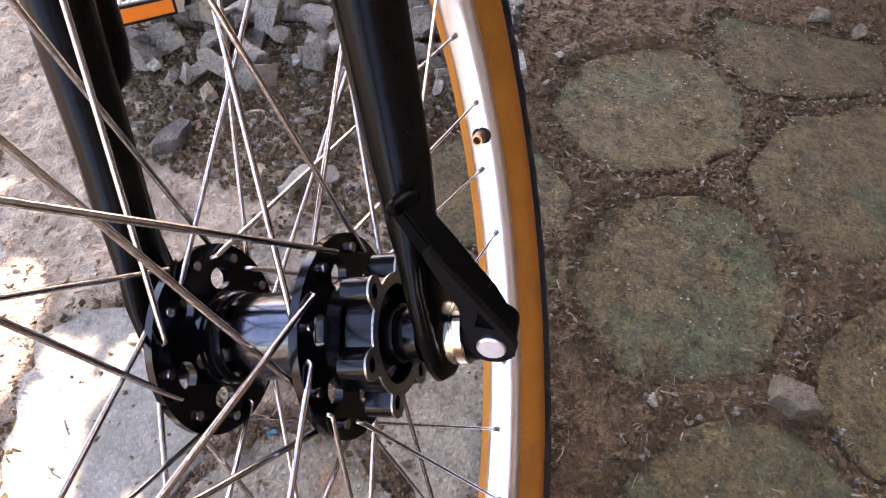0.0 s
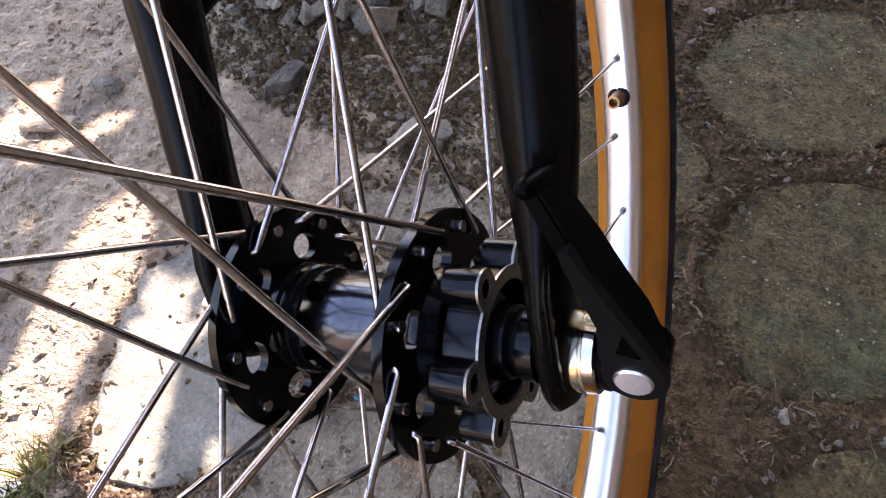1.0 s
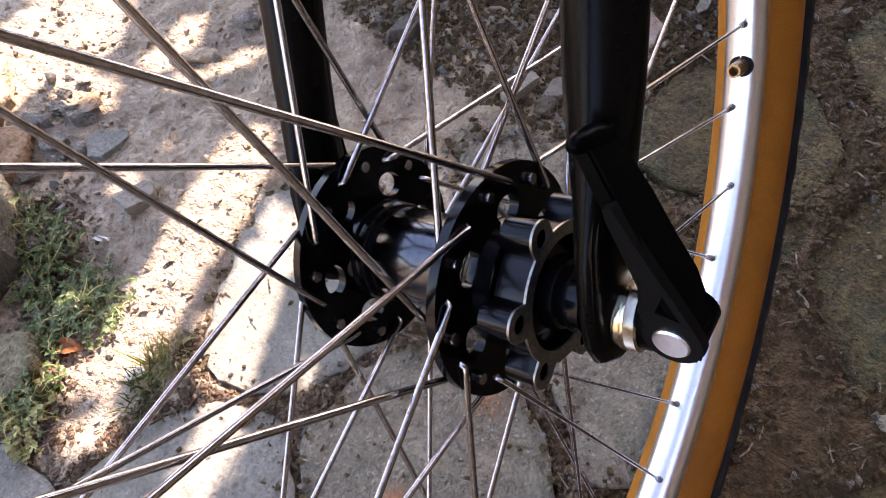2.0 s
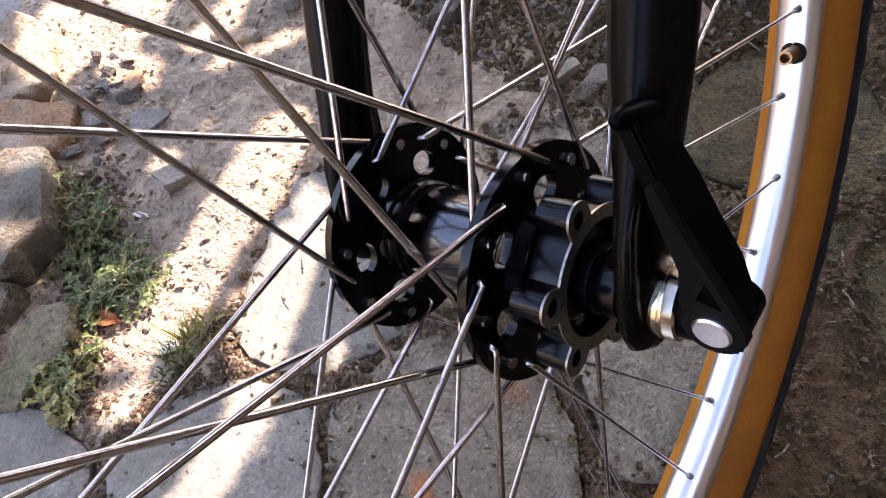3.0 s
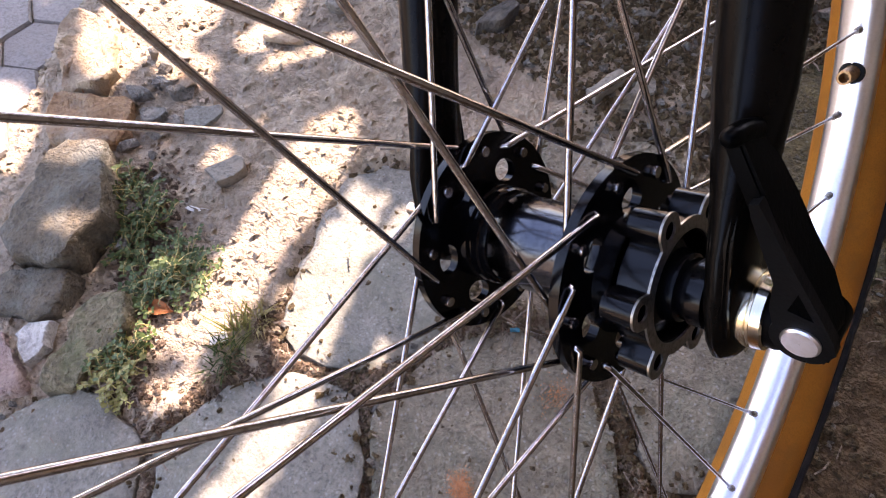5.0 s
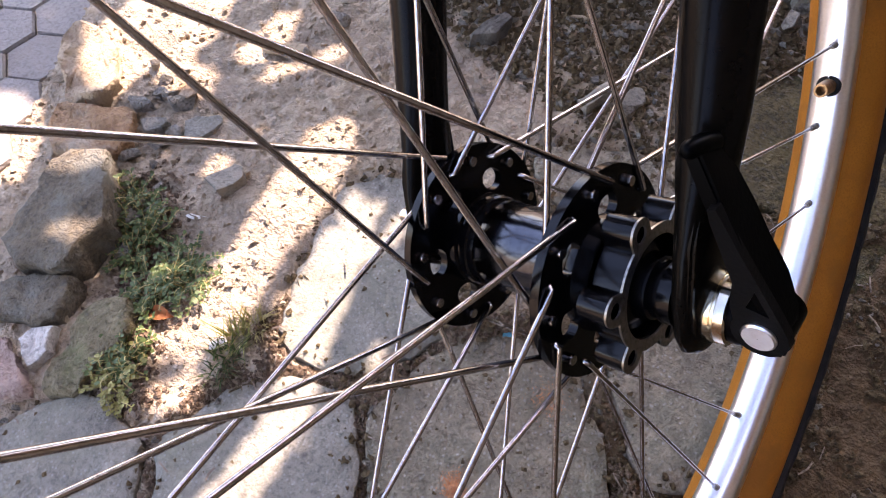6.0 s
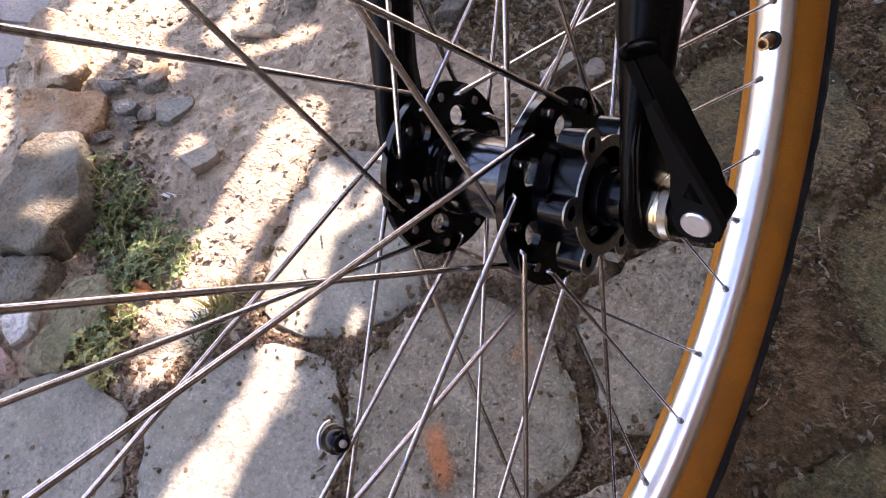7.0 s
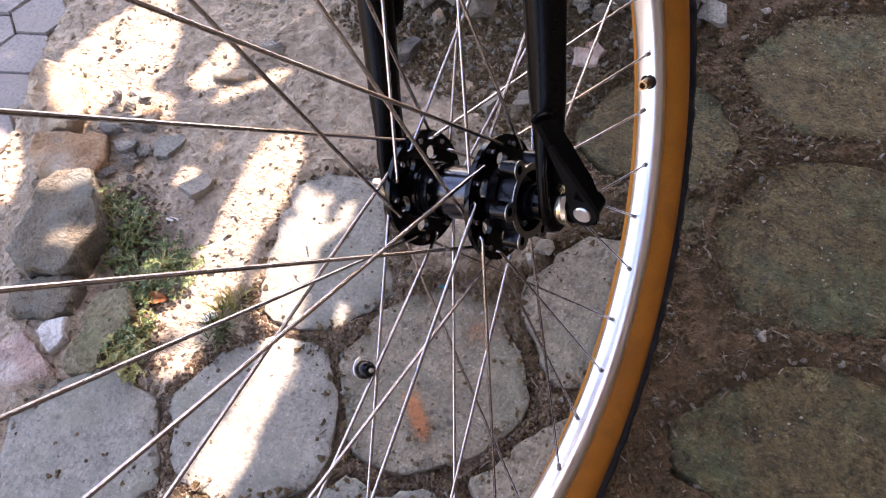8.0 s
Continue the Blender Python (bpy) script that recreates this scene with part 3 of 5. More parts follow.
def build_fork():
    def along(x, s):
        return Vector((x, 0.013, 0.047)) + BLADE * (s - 0.047)

    crown = sweep([along(-0.052, 0.415), along(-0.03, 0.430), along(0.0, 0.436), along(0.03, 0.430), along(0.052, 0.415)], [0.014, 0.018, 0.021, 0.018, 0.014], 16)
    sweep([along(0, 0.43), along(0, 0.60)], 0.0143, 20, crown)
    fork = part("fork", crown, PAINT, bicycle, "black painted fork crown and steerer", at=AXLE)
    for s in (1, -1):
        # the round blade flattens into the end that holds the axle
        shape = [((0.0500, 0.42), 0.0140, 0.0142), ((0.0496, 0.34), 0.0138, 0.0140), ((0.0496, 0.25), 0.0130, 0.0131), ((0.0499, 0.16), 0.0115, 0.0117),
                 ((0.0500, 0.105), 0.0102, 0.0103), ((0.0500, 0.075), 0.0094, 0.0095)]
        out_by = 0.0030 if s > 0 else 0.0
        path = [(along(s * (p[0] + out_by), p[1]), rx, ry) for p, rx, ry in shape]
        for y, z, rx, ry in ((0.0160, 0.054, 0.0088, 0.0094), (0.0115, 0.043, 0.0076, 0.0098), (0.0068, 0.031, 0.0060, 0.0110), (0.0018, 0.019, 0.0050, 0.0120),
                             (-0.0018, 0.007, 0.0047, 0.0128), (-0.0030, -0.002, 0.0046, 0.0126), (-0.0034, -0.0075, 0.0044, 0.0106), (-0.0034, -0.0112, 0.0036, 0.0066), (-0.0032, -0.0130, 0.0012, 0.0022)):
            path.append((Vector((s * (0.0502 + out_by), y, z)), rx, ry))
        bm = bmesh.new()
        rings = []
        for k, (p, rx, ry) in enumerate(path):
            d = (path[min(k + 1, len(path) - 1)][0] - path[max(k - 1, 0)][0]).normalized()
            side = Vector((1, 0, 0))
            other = d.cross(side).normalized()
            rings.append([bm.verts.new(p + side * rx * math.cos(a) + other * ry * math.sin(a)) for a in np.linspace(0, 2 * math.pi, 29)[:-1]])
        for a, b in zip(rings, rings[1:]):
            for k in range(28):
                bm.faces.new((a[k], b[k], b[(k + 1) % 28], a[(k + 1) % 28]))
        bm.faces.new(rings[0])
        bm.faces.new(rings[-1][::-1])
        bmesh.ops.recalc_face_normals(bm, faces=bm.faces)
        if s < 0:
            side_of = Vector((0, 0.912, -0.41))
            tab = sweep([along(-0.0485, 0.088) + side_of * 0.0085, along(-0.0485, 0.094) + side_of * 0.0125, along(-0.0485, 0.104) + side_of * 0.0135, along(-0.0485, 0.150) + side_of * 0.0140,
                         along(-0.0485, 0.165) + side_of * 0.0100], [0.0015, 0.0050, 0.0062, 0.0062, 0.0020], 16)
            part("brake_mount", tab, PAINT, fork, "black brake mount along the blade")
        part("fork_blade", bm, PAINT, fork, "tapered black fork blade with a flattened end")
        out = [(0.0125 * math.cos(radians(a)), 0.0125 * math.sin(radians(a))) for a in range(-150, -100, 10)]
        out += [(-0.0032, -0.0125), (-0.0045, -0.002), (-0.003, 0.004), (0.003, 0.004), (0.0045, -0.002), (0.0062, -0.0115)]
        out += [(0.0125 * math.cos(radians(a)), 0.0125 * math.sin(radians(a))) for a in range(-50, 10, 10)]
        out += [(0.0155, 0.018), (0.0200, 0.036), (0.0185, 0.045), (0.0100, 0.047), (0.0025, 0.043), (-0.0075, 0.026), (-0.0128, 0.010), (-0.0138, 0.001)]
        bm = plate(out, [], 0.0058, lambda u, v, h: (s * (0.0476 + out_by + h), u, v))
        bmesh.ops.bevel(bm, geom=[e for e in bm.edges if len(e.link_faces) == 2 and e.calc_face_angle(0) > 1.2], offset=0.0009, segments=2, affect='EDGES')
        part("dropout", bm, PAINT, fork, "black slotted dropout")


def build_lever():
    # strap with a folded side web, pivoting on the cam
    bm = bmesh.new()
    rows = [  # x of the outer face, near edge (y, z), far edge (y, z), thickness
        (0.0768, (-0.0076, -0.0050), (-0.0040, -0.0046), 0.0040), (0.0788, (-0.0084, 0.0016), (-0.0020, 0.0040), 0.0046), (0.0780, (-0.0088, 0.0070), (0.0010, 0.0085), 0.0050),
        (0.0745, (-0.0090, 0.016), (0.0044, 0.0165), 0.0048), (0.0700, (-0.0090, 0.027), (0.0060, 0.025), 0.0048), (0.0660, (-0.0080, 0.038), (0.0070, 0.035), 0.0046),
        (0.0624, (-0.0066, 0.047), (0.0074, 0.043), 0.0044), (0.0590, (-0.0048, 0.0545), (0.0066, 0.0490), 0.0040)]
    rings = []
    for x, (y0, z0), (y1, z1), th in rows:
        ring = [bm.verts.new((x, y0 + (y1 - y0) * f, z0 + (z1 - z0) * f)) for f in (0.04, 0.5, 0.96)]
        ring += [bm.verts.new((x - th, y0 + (y1 - y0) * f, z0 + (z1 - z0) * f)) for f in (1.0, 0.5, 0.0)]
        rings.append(ring)
    for a, b in zip(rings, rings[1:]):
        for k in range(6):
            bm.faces.new((a[k], a[(k + 1) % 6], b[(k + 1) % 6], b[k]))
    bm.faces.new(rings[0][::-1])
    bm.faces.new(rings[-1])
    bmesh.ops.recalc_face_normals(bm, faces=bm.faces)
    bmesh.ops.bevel(bm, geom=[e for e in bm.edges if e.calc_face_angle(0) > 0.7], offset=0.0007, segments=2, affect='EDGES')
    lever = part("quick_release_lever", bm, LEVER, bicycle, "black closed quick-release lever", at=AXLE)
    px, pz = 0.0718, 0.0034
    web = [(px + 0.0072 * math.cos(radians(a)), pz + 0.0072 * math.sin(radians(a))) for a in range(150, 330, 15)]
    web += [(0.0792, 0.0020), (0.0786, 0.0060), (0.0763, 0.0120), (0.0732, 0.0195), (0.0694, 0.0285), (0.0656, 0.0385), (0.0640, 0.0425),
            (0.0620, 0.0420), (0.0622, 0.0385), (0.0644, 0.0285), (0.0662, 0.0205), (0.0650, 0.0120)]
    tri = [(0.0690, 0.0128), (0.0746, 0.0112), (0.0714, 0.0190)]
    for y, th in ((-0.0092, 0.0030),):
        part("lever_web", plate(web, [tri], th, lambda u, v, h: (u, y + h, v)), WEB_LIT, lever)
    tip = sweep([(0.0576, -0.0078, 0.0560), (0.0576, -0.0074, 0.0559), (0.0576, -0.0062, 0.0555), (0.0576, -0.0046, 0.0550), (0.0578, 0.0000, 0.0533), (0.0580, 0.0050, 0.0505), (0.0582, 0.0062, 0.0499)], [0.0005, 0.0014, 0.0021, 0.0024, 0.0025, 0.0024, 0.0010], 18)
    part("lever_tip", tip, LEVER, lever, "rounded black lever tip")
    cam_bm = lathe([(-0.0066, 0.0001), (-0.0066, 0.0070), (0.0030, 0.0070), (0.0030, 0.0001)], 28)
    bmesh.ops.transform(cam_bm, matrix=Matrix.Translation((px, 0, pz)) @ Matrix.Rotation(radians(90), 4, 'Z'), verts=cam_bm.verts)
    part("cam", cam_bm, LEVER, lever)
    pin = lathe([(-0.0102, 0.0001), (-0.0102, 0.0040), (-0.0097, 0.0045), (-0.0060, 0.0045), (0.0030, 0.0044), (0.0030, 0.0001)], 28)
    bmesh.ops.transform(pin, matrix=Matrix.Translation((px, 0, pz)) @ Matrix.Rotation(radians(90), 4, 'Z'), verts=pin.verts)
    part("pivot_pin", pin, ALLOY, lever, "bright round steel pivot pin")
    part("clamp_ring", lathe([(0.0562, 0.0045), (0.0562, 0.0098), (0.0566, 0.0104), (0.0588, 0.0104), (0.0591, 0.0099), (0.0597, 0.0099), (0.0600, 0.0103), (0.0624, 0.0100), (0.0629, 0.0094), (0.0629, 0.0045)], 40), NUT, lever, "zinc-plated clamping ring")
    part("cam_seat", lathe([(0.0629, 0.0088), (0.0650, 0.0090), (0.0676, 0.0080), (0.0690, 0.0060)], 32), LEVER, lever)


def build_bead():
    """The small clip that rides on one spoke."""
    c = Vector((-0.0242, -0.1020, -0.0427))
    m = AXLE @ Matrix.Translation(c) @ Vector((0.93, -0.056, 0.363)).to_track_quat('X', 'Z').to_matrix().to_4x4() @ Matrix.Scale(0.84, 4)
    clip = part("spoke_magnet", lathe([(-0.0054, 0.0001), (-0.0054, 0.0050), (-0.0040, 0.0060), (0.0010, 0.0060), (0.0040, 0.0050), (0.0058, 0.0028), (0.0060, 0.0001)], 24), BLACK, bicycle, "black clip-on wheel magnet", at=m)
    part("chrome_band", lathe([(-0.0052, 0.0046), (-0.0064, 0.0052), (-0.0046, 0.0065), (-0.0030, 0.0065), (-0.0030, 0.0058)], 24), ALLOY, clip, "bright metal cap")
    part("stud", lathe([(0.0056, 0.0017), (0.0074, 0.0016), (0.0080, 0.0001)], 12), ALLOY, clip, "small bright stud")
    loop = [(-0.0046 + 0.0040 * k / 8, 0.0078 * math.cos(1.0 + 0.22 * k), 0.0078 * math.sin(1.0 + 0.22 * k)) for k in range(9)]
    part("wire_clip", sweep(loop, 0.0007, 8), ALLOY, clip, "bent bright wire")


def build_pedal():
    """The far pedal of the bicycle with its crank arm, low over the rubble."""
    m = BIKE.inverted() @ Matrix.Translation((-0.489, 0.444, 0.068)) @ pose(0, 0, 0, -25, 8, 62)
    cage = bmesh.new()
    for y in (-0.030, 0.030):
        pts = [(-0.044, y), (-0.040, y + 0.004), (0.040, y + 0.004), (0.044, y), (0.044, y - 0.004), (-0.044, y - 0.004)]
        plate(pts, [], 0.020, lambda u, v, h: (u, v, h - 0.010), cage)
    for k in range(9):
        x = -0.040 + 0.010 * k
        for y in (-0.030, 0.030):
            sweep([(x, y, 0.008), (x, y, 0.0135)], [0.0034, 0.0014], 6, cage)
    for x in (-0.042, 0.042):
        sweep([(x, -0.032, 0), (x, 0.032, 0)], 0.006, 8, cage)
    pedal = part("pedal", cage, ALLOY, bicycle, "toothed silver cage pedal", smooth=False, at=m)
    part("spindle_barrel", sweep([(-0.046, 0, 0), (0.070, 0, 0)], 0.010, 16), RUBBER, pedal)
    refl = bmesh.new()
    plate([(-0.030, -0.0065), (0.030, -0.0065), (0.030, 0.0065), (-0.030, 0.0065)], [], 0.004, lambda u, v, h: (u, -0.0345 - h, v - 0.001), refl)
    part("reflector", refl, ORANGE, pedal, "orange pedal reflector", smooth=False)
    rim_bm = plate([(-0.033, -0.009), (0.033, -0.009), (0.033, 0.009), (-0.033, 0.009)], [[(-0.030, -0.0065), (-0.030, 0.0065), (0.030, 0.0065), (0.030, -0.0065)]], 0.005,
                   lambda u, v, h: (u, -0.034 - h, v - 0.001))
    part("reflector_frame", rim_bm, RUBBER, pedal, smooth=False)
    part("crank_arm", sweep([(0.068, 0, 0), (0.075, 0.02, 0.03), (0.078, 0.09, 0.14)], [0.011, 0.010, 0.013], 12), BLACK, pedal, "black crank arm")


# ---------------------------------------------------------------- loose things on the ground
def hull_points(rnd, sx, sy, sz, n=15):
    out = []
    for _ in range(n):
        v = Vector((rnd.gauss(0, 1), rnd.gauss(0, 1), rnd.gauss(0, 1))).normalized()
        k = rnd.uniform(0.82, 1.0)
        out.append((v.x * sx * k, v.y * sy * k, max(v.z, -0.55) * sz * k))
    return out


def rock_mesh(rnd, sx, sy, sz, n=15, detail=0, rough=0.0):
    bm = bmesh.new()
    for c in hull_points(rnd, sx, sy, sz, n):
        bm.verts.new(c)
    res = bmesh.ops.convex_hull(bm, input=bm.verts)
    loose = [g for g in res["geom_interior"] if isinstance(g, bmesh.types.BMVert)]
    bmesh.ops.delete(bm, geom=loose, context='VERTS')
    if detail:
        bmesh.ops.bevel(bm, geom=list(bm.edges), offset=min(sx, sy, sz) * 0.10, segments=1, affect='EDGES')
        bmesh.ops.triangulate(bm, faces=bm.faces)
        bmesh.ops.subdivide_edges(bm, edges=[e for e in bm.edges if e.calc_length() > sx * 0.25], cuts=detail, use_grid_fill=True)
        off = rnd.uniform(0, 50)
        for v in bm.verts:
            d = noise.noise_vector(v.co / sx * 2.2 + Vector((off, 0, 0))) * rough + noise.noise_vector(v.co / sx * 7 + Vector((0, off, 0))) * rough * 0.4
            v.co += d * sx
    return bm


def set_stone(name, x, y, size, turn, label, category, mat, seed, sink=0.3, group="", n=15, detail=1, rough=0.05, tilt=(0, 0), lift=0.0):
    rnd = random.Random(seed)
    ob = part(name, rock_mesh(rnd, *size, n=n, detail=detail, rough=rough), mat, at=pose(x, y, dirt_height(x, y) + size[2] * (1 - sink) * 0.55 + lift, tilt[0], tilt[1], turn), smooth=False)
    for p in ob.data.polygons:
        p.use_smooth = True
    ob.data.set_sharp_from_angle(angle=radians(28))
    return tagged(ob, label, category, group)


def block(name, corners, top, deep, mat, label, category, cut=0.008, wear=1.0, lean=(0.0, 0.0), flare=0.05):
    """A broken block from the corners of its upper face: chipped arrises, an uneven face, sides that spread downwards."""
    rnd = random.Random(int(abs(corners[0][0] * 9000 + corners[0][1] * 700)))
    c, loop = rounded([Vector(p) for p in corners], 0.0, cut, rnd)
    bm = bmesh.new()
    rings = []
    arris = min(0.12, 0.0045 * wear / max((loop[0] - c).length, 0.01))
    steps = ((1 + flare, -1.0), (1 + flare * 0.6, -0.55), (1 + flare * 0.2, -0.2), (1.0, -0.08), (1 - arris * 0.35, -0.02), (1 - arris, 0.0), (0.84, 0.0), (0.68, 0.0), (0.52, 0.0), (0.36, 0.0), (0.18, 0.0))
    off = Vector((corners[0][0] * 31, corners[0][1] * 17, top * 50))
    for f, z in steps:
        ring = []
        for q in loop:
            d = (q - c) * f
            v = Vector((d.x, d.y, z * deep + lean[0] * d.x + lean[1] * d.y))
            w = (v + off) * 1.0
            push = noise.noise_vector(w * 32) * 0.0042 + noise.noise_vector(w * 85) * 0.0024 + noise.noise_vector(w * 210) * 0.0011
            ring.append(bm.verts.new(v + push * wear * min(1.0, deep / 0.02)))
        rings.append(ring)
    n = len(loop)
    for a, b in zip(rings, rings[1:]):
        for k in range(n):
            bm.faces.new((a[k], a[(k + 1) % n], b[(k + 1) % n], b[k]))
    bm.faces.new(rings[-1])
    bm.faces.new(rings[0][::-1])
    ob = part(name, bm, mat, at=Matrix.Translation((c.x, c.y, top)))
    ob.data.set_sharp_from_angle(angle=radians(45))
    return tagged(ob, label, category)


def build_rubble_edge():
    block("kerb_block", [(-0.612, -0.036), (-0.600, -0.014), (-0.580, 0.000), (-0.556, -0.018), (-0.520, -0.046), (-0.514, -0.084), (-0.512, -0.098), (-0.548, -0.120), (-0.585, -0.112)],
          0.026, 0.07, KERB, "large worn grey stone block along the rubble edge", "stone", 0.004, 0.8, (0.05, 0.10), 0.02)
    block("kerb_block", [(-0.508, -0.092), (-0.488, -0.120), (-0.500, -0.146), (-0.530, -0.165), (-0.560, -0.136), (-0.545, -0.126)], 0.012, 0.05, KERB,
          "squat dark grey stone beside the large block", "stone", 0.004, 0.9, (0.10, 0.05), 0.03)
    block("kerb_block", [(-0.473, -0.118), (-0.470, -0.092), (-0.455, -0.078), (-0.430, -0.100), (-0.427, -0.130), (-0.430, -0.162), (-0.446, -0.172), (-0.463, -0.148)], 0.012, 0.05, MOSSY,
          "long grey-brown stone half sunk beside the weeds", "stone", 0.005, 1.0, (0.0, 0.12))
    block("stone", [(-0.497, -0.158), (-0.501, -0.147), (-0.488, -0.132), (-0.476, -0.141), (-0.466, -0.157), (-0.470, -0.168), (-0.484, -0.163)], 0.012, 0.03, MARBLE,
          "pale angular stone wedged between darker ones", "stone", 0.003, 0.8, (0.15, 0.0))
    block("brick", [(-0.527, -0.190), (-0.512, -0.170), (-0.489, -0.165), (-0.456, -0.180), (-0.462, -0.200), (-0.497, -0.222)], 0.010, 0.04, PINK, "pale pinkish broken brick at the rubble edge", "brick", 0.007, 1.2)
    block("brick", [(-0.668, -0.010), (-0.680, 0.010), (-0.650, 0.034), (-0.618, 0.050), (-0.592, 0.028), (-0.584, 0.014), (-0.604, -0.010), (-0.632, -0.030)], 0.014, 0.05, BRICK,
          "broken orange-brown brick flush with the dirt", "brick", 0.007, 1.3, (0.0, -0.10))
    block("clay_lump", [(-0.751, 0.058), (-0.760, 0.086), (-0.727, 0.100), (-0.690, 0.086), (-0.658, 0.062), (-0.643, 0.044), (-0.680, 0.018)], 0.016, 0.05, CLAY,
          "crumbling sandy yellow clay lump behind the brick", "clay", 0.010, 2.0)
    block("stone", [(-0.497, 0.042), (-0.489, 0.066), (-0.481, 0.071), (-0.469, 0.060), (-0.468, 0.046), (-0.478, 0.036)], 0.011, 0.014, CHIP, "flat grey stone chip lying on bare dirt", "stone", 0.002, 0.35, (0.10, -0.12), -0.06)
    block("stone", [(-0.570, 0.070), (-0.545, 0.100), (-0.538, 0.095), (-0.543, 0.064), (-0.552, 0.058)], 0.006, 0.010, PALE, "thin pale stone flake on bare dirt", "stone", 0.002, 0.3, (0.0, 0.0), -0.04)
    block("stone", [(-0.602, 0.046), (-0.594, 0.058), (-0.578, 0.062), (-0.574, 0.054), (-0.588, 0.042)], 0.010, 0.018, ROCK, "small dark stone beside the brick", "stone", 0.002, 0.5, (0.1, 0.1))
    block("stone", [(-0.630, 0.060), (-0.620, 0.070), (-0.606, 0.064), (-0.616, 0.053)], 0.012, 0.02, ROCK, "small dark stone beside the brick", "stone", 0.002, 0.5, (-0.1, 0.1))
    block("stone", [(-0.276, 0.312), (-0.269, 0.348), (-0.256, 0.342), (-0.261, 0.312)], 0.016, 0.02, CHIP, "pale grey stone chip lying in gravel", "stone", 0.002, 0.35, (0.15, 0.0), -0.05)
    block("stone", [(-0.243, 0.330), (-0.250, 0.356), (-0.236, 0.366), (-0.226, 0.350)], 0.010, 0.02, CHIP, "flat grey stone lying in gravel", "stone", 0.002, 0.35, (-0.1, 0.1), -0.05)
    block("stone", [(-0.408, 0.318), (-0.405, 0.337), (-0.396, 0.362), (-0.385, 0.354), (-0.385, 0.329)], 0.020, 0.030, DUSK, "dark angular rock at the foot of the gravel", "stone", 0.003, 0.8, (0.15, 0.05))
    block("stone", [(-0.226, 0.458), (-0.204, 0.488), (-0.182, 0.470), (-0.186, 0.442), (-0.211, 0.430)], 0.014, 0.02, PINK, "flat reddish slab lying in the gravel", "stone", 0.003, 0.4, (0.1, 0.0))
    block("stone", [(0.208, 0.236), (0.216, 0.258), (0.242, 0.247), (0.246, 0.226), (0.226, 0.220)], 0.020, 0.026, KERB, "square grey stone between paving stones", "stone", 0.003, 0.5, (0.1, -0.1))
    rnd = random.Random(41)
    for k in range(16):
        u = rnd.uniform(-0.10, 0.16)
        x, y = -0.571 - 0.58 * u + rnd.uniform(-0.022, 0.022), 0.030 + 0.80 * u * 0.9 + rnd.uniform(-0.022, 0.022)
        r = rnd.uniform(0.006, 0.013)
        set_stone("stone", x, y, (r, r * 0.8, r * 0.65), rnd.uniform(0, 360), "small grey stone fallen beside the brick", "stone", ROCK, 400 + k, sink=0.2, n=10, detail=0)


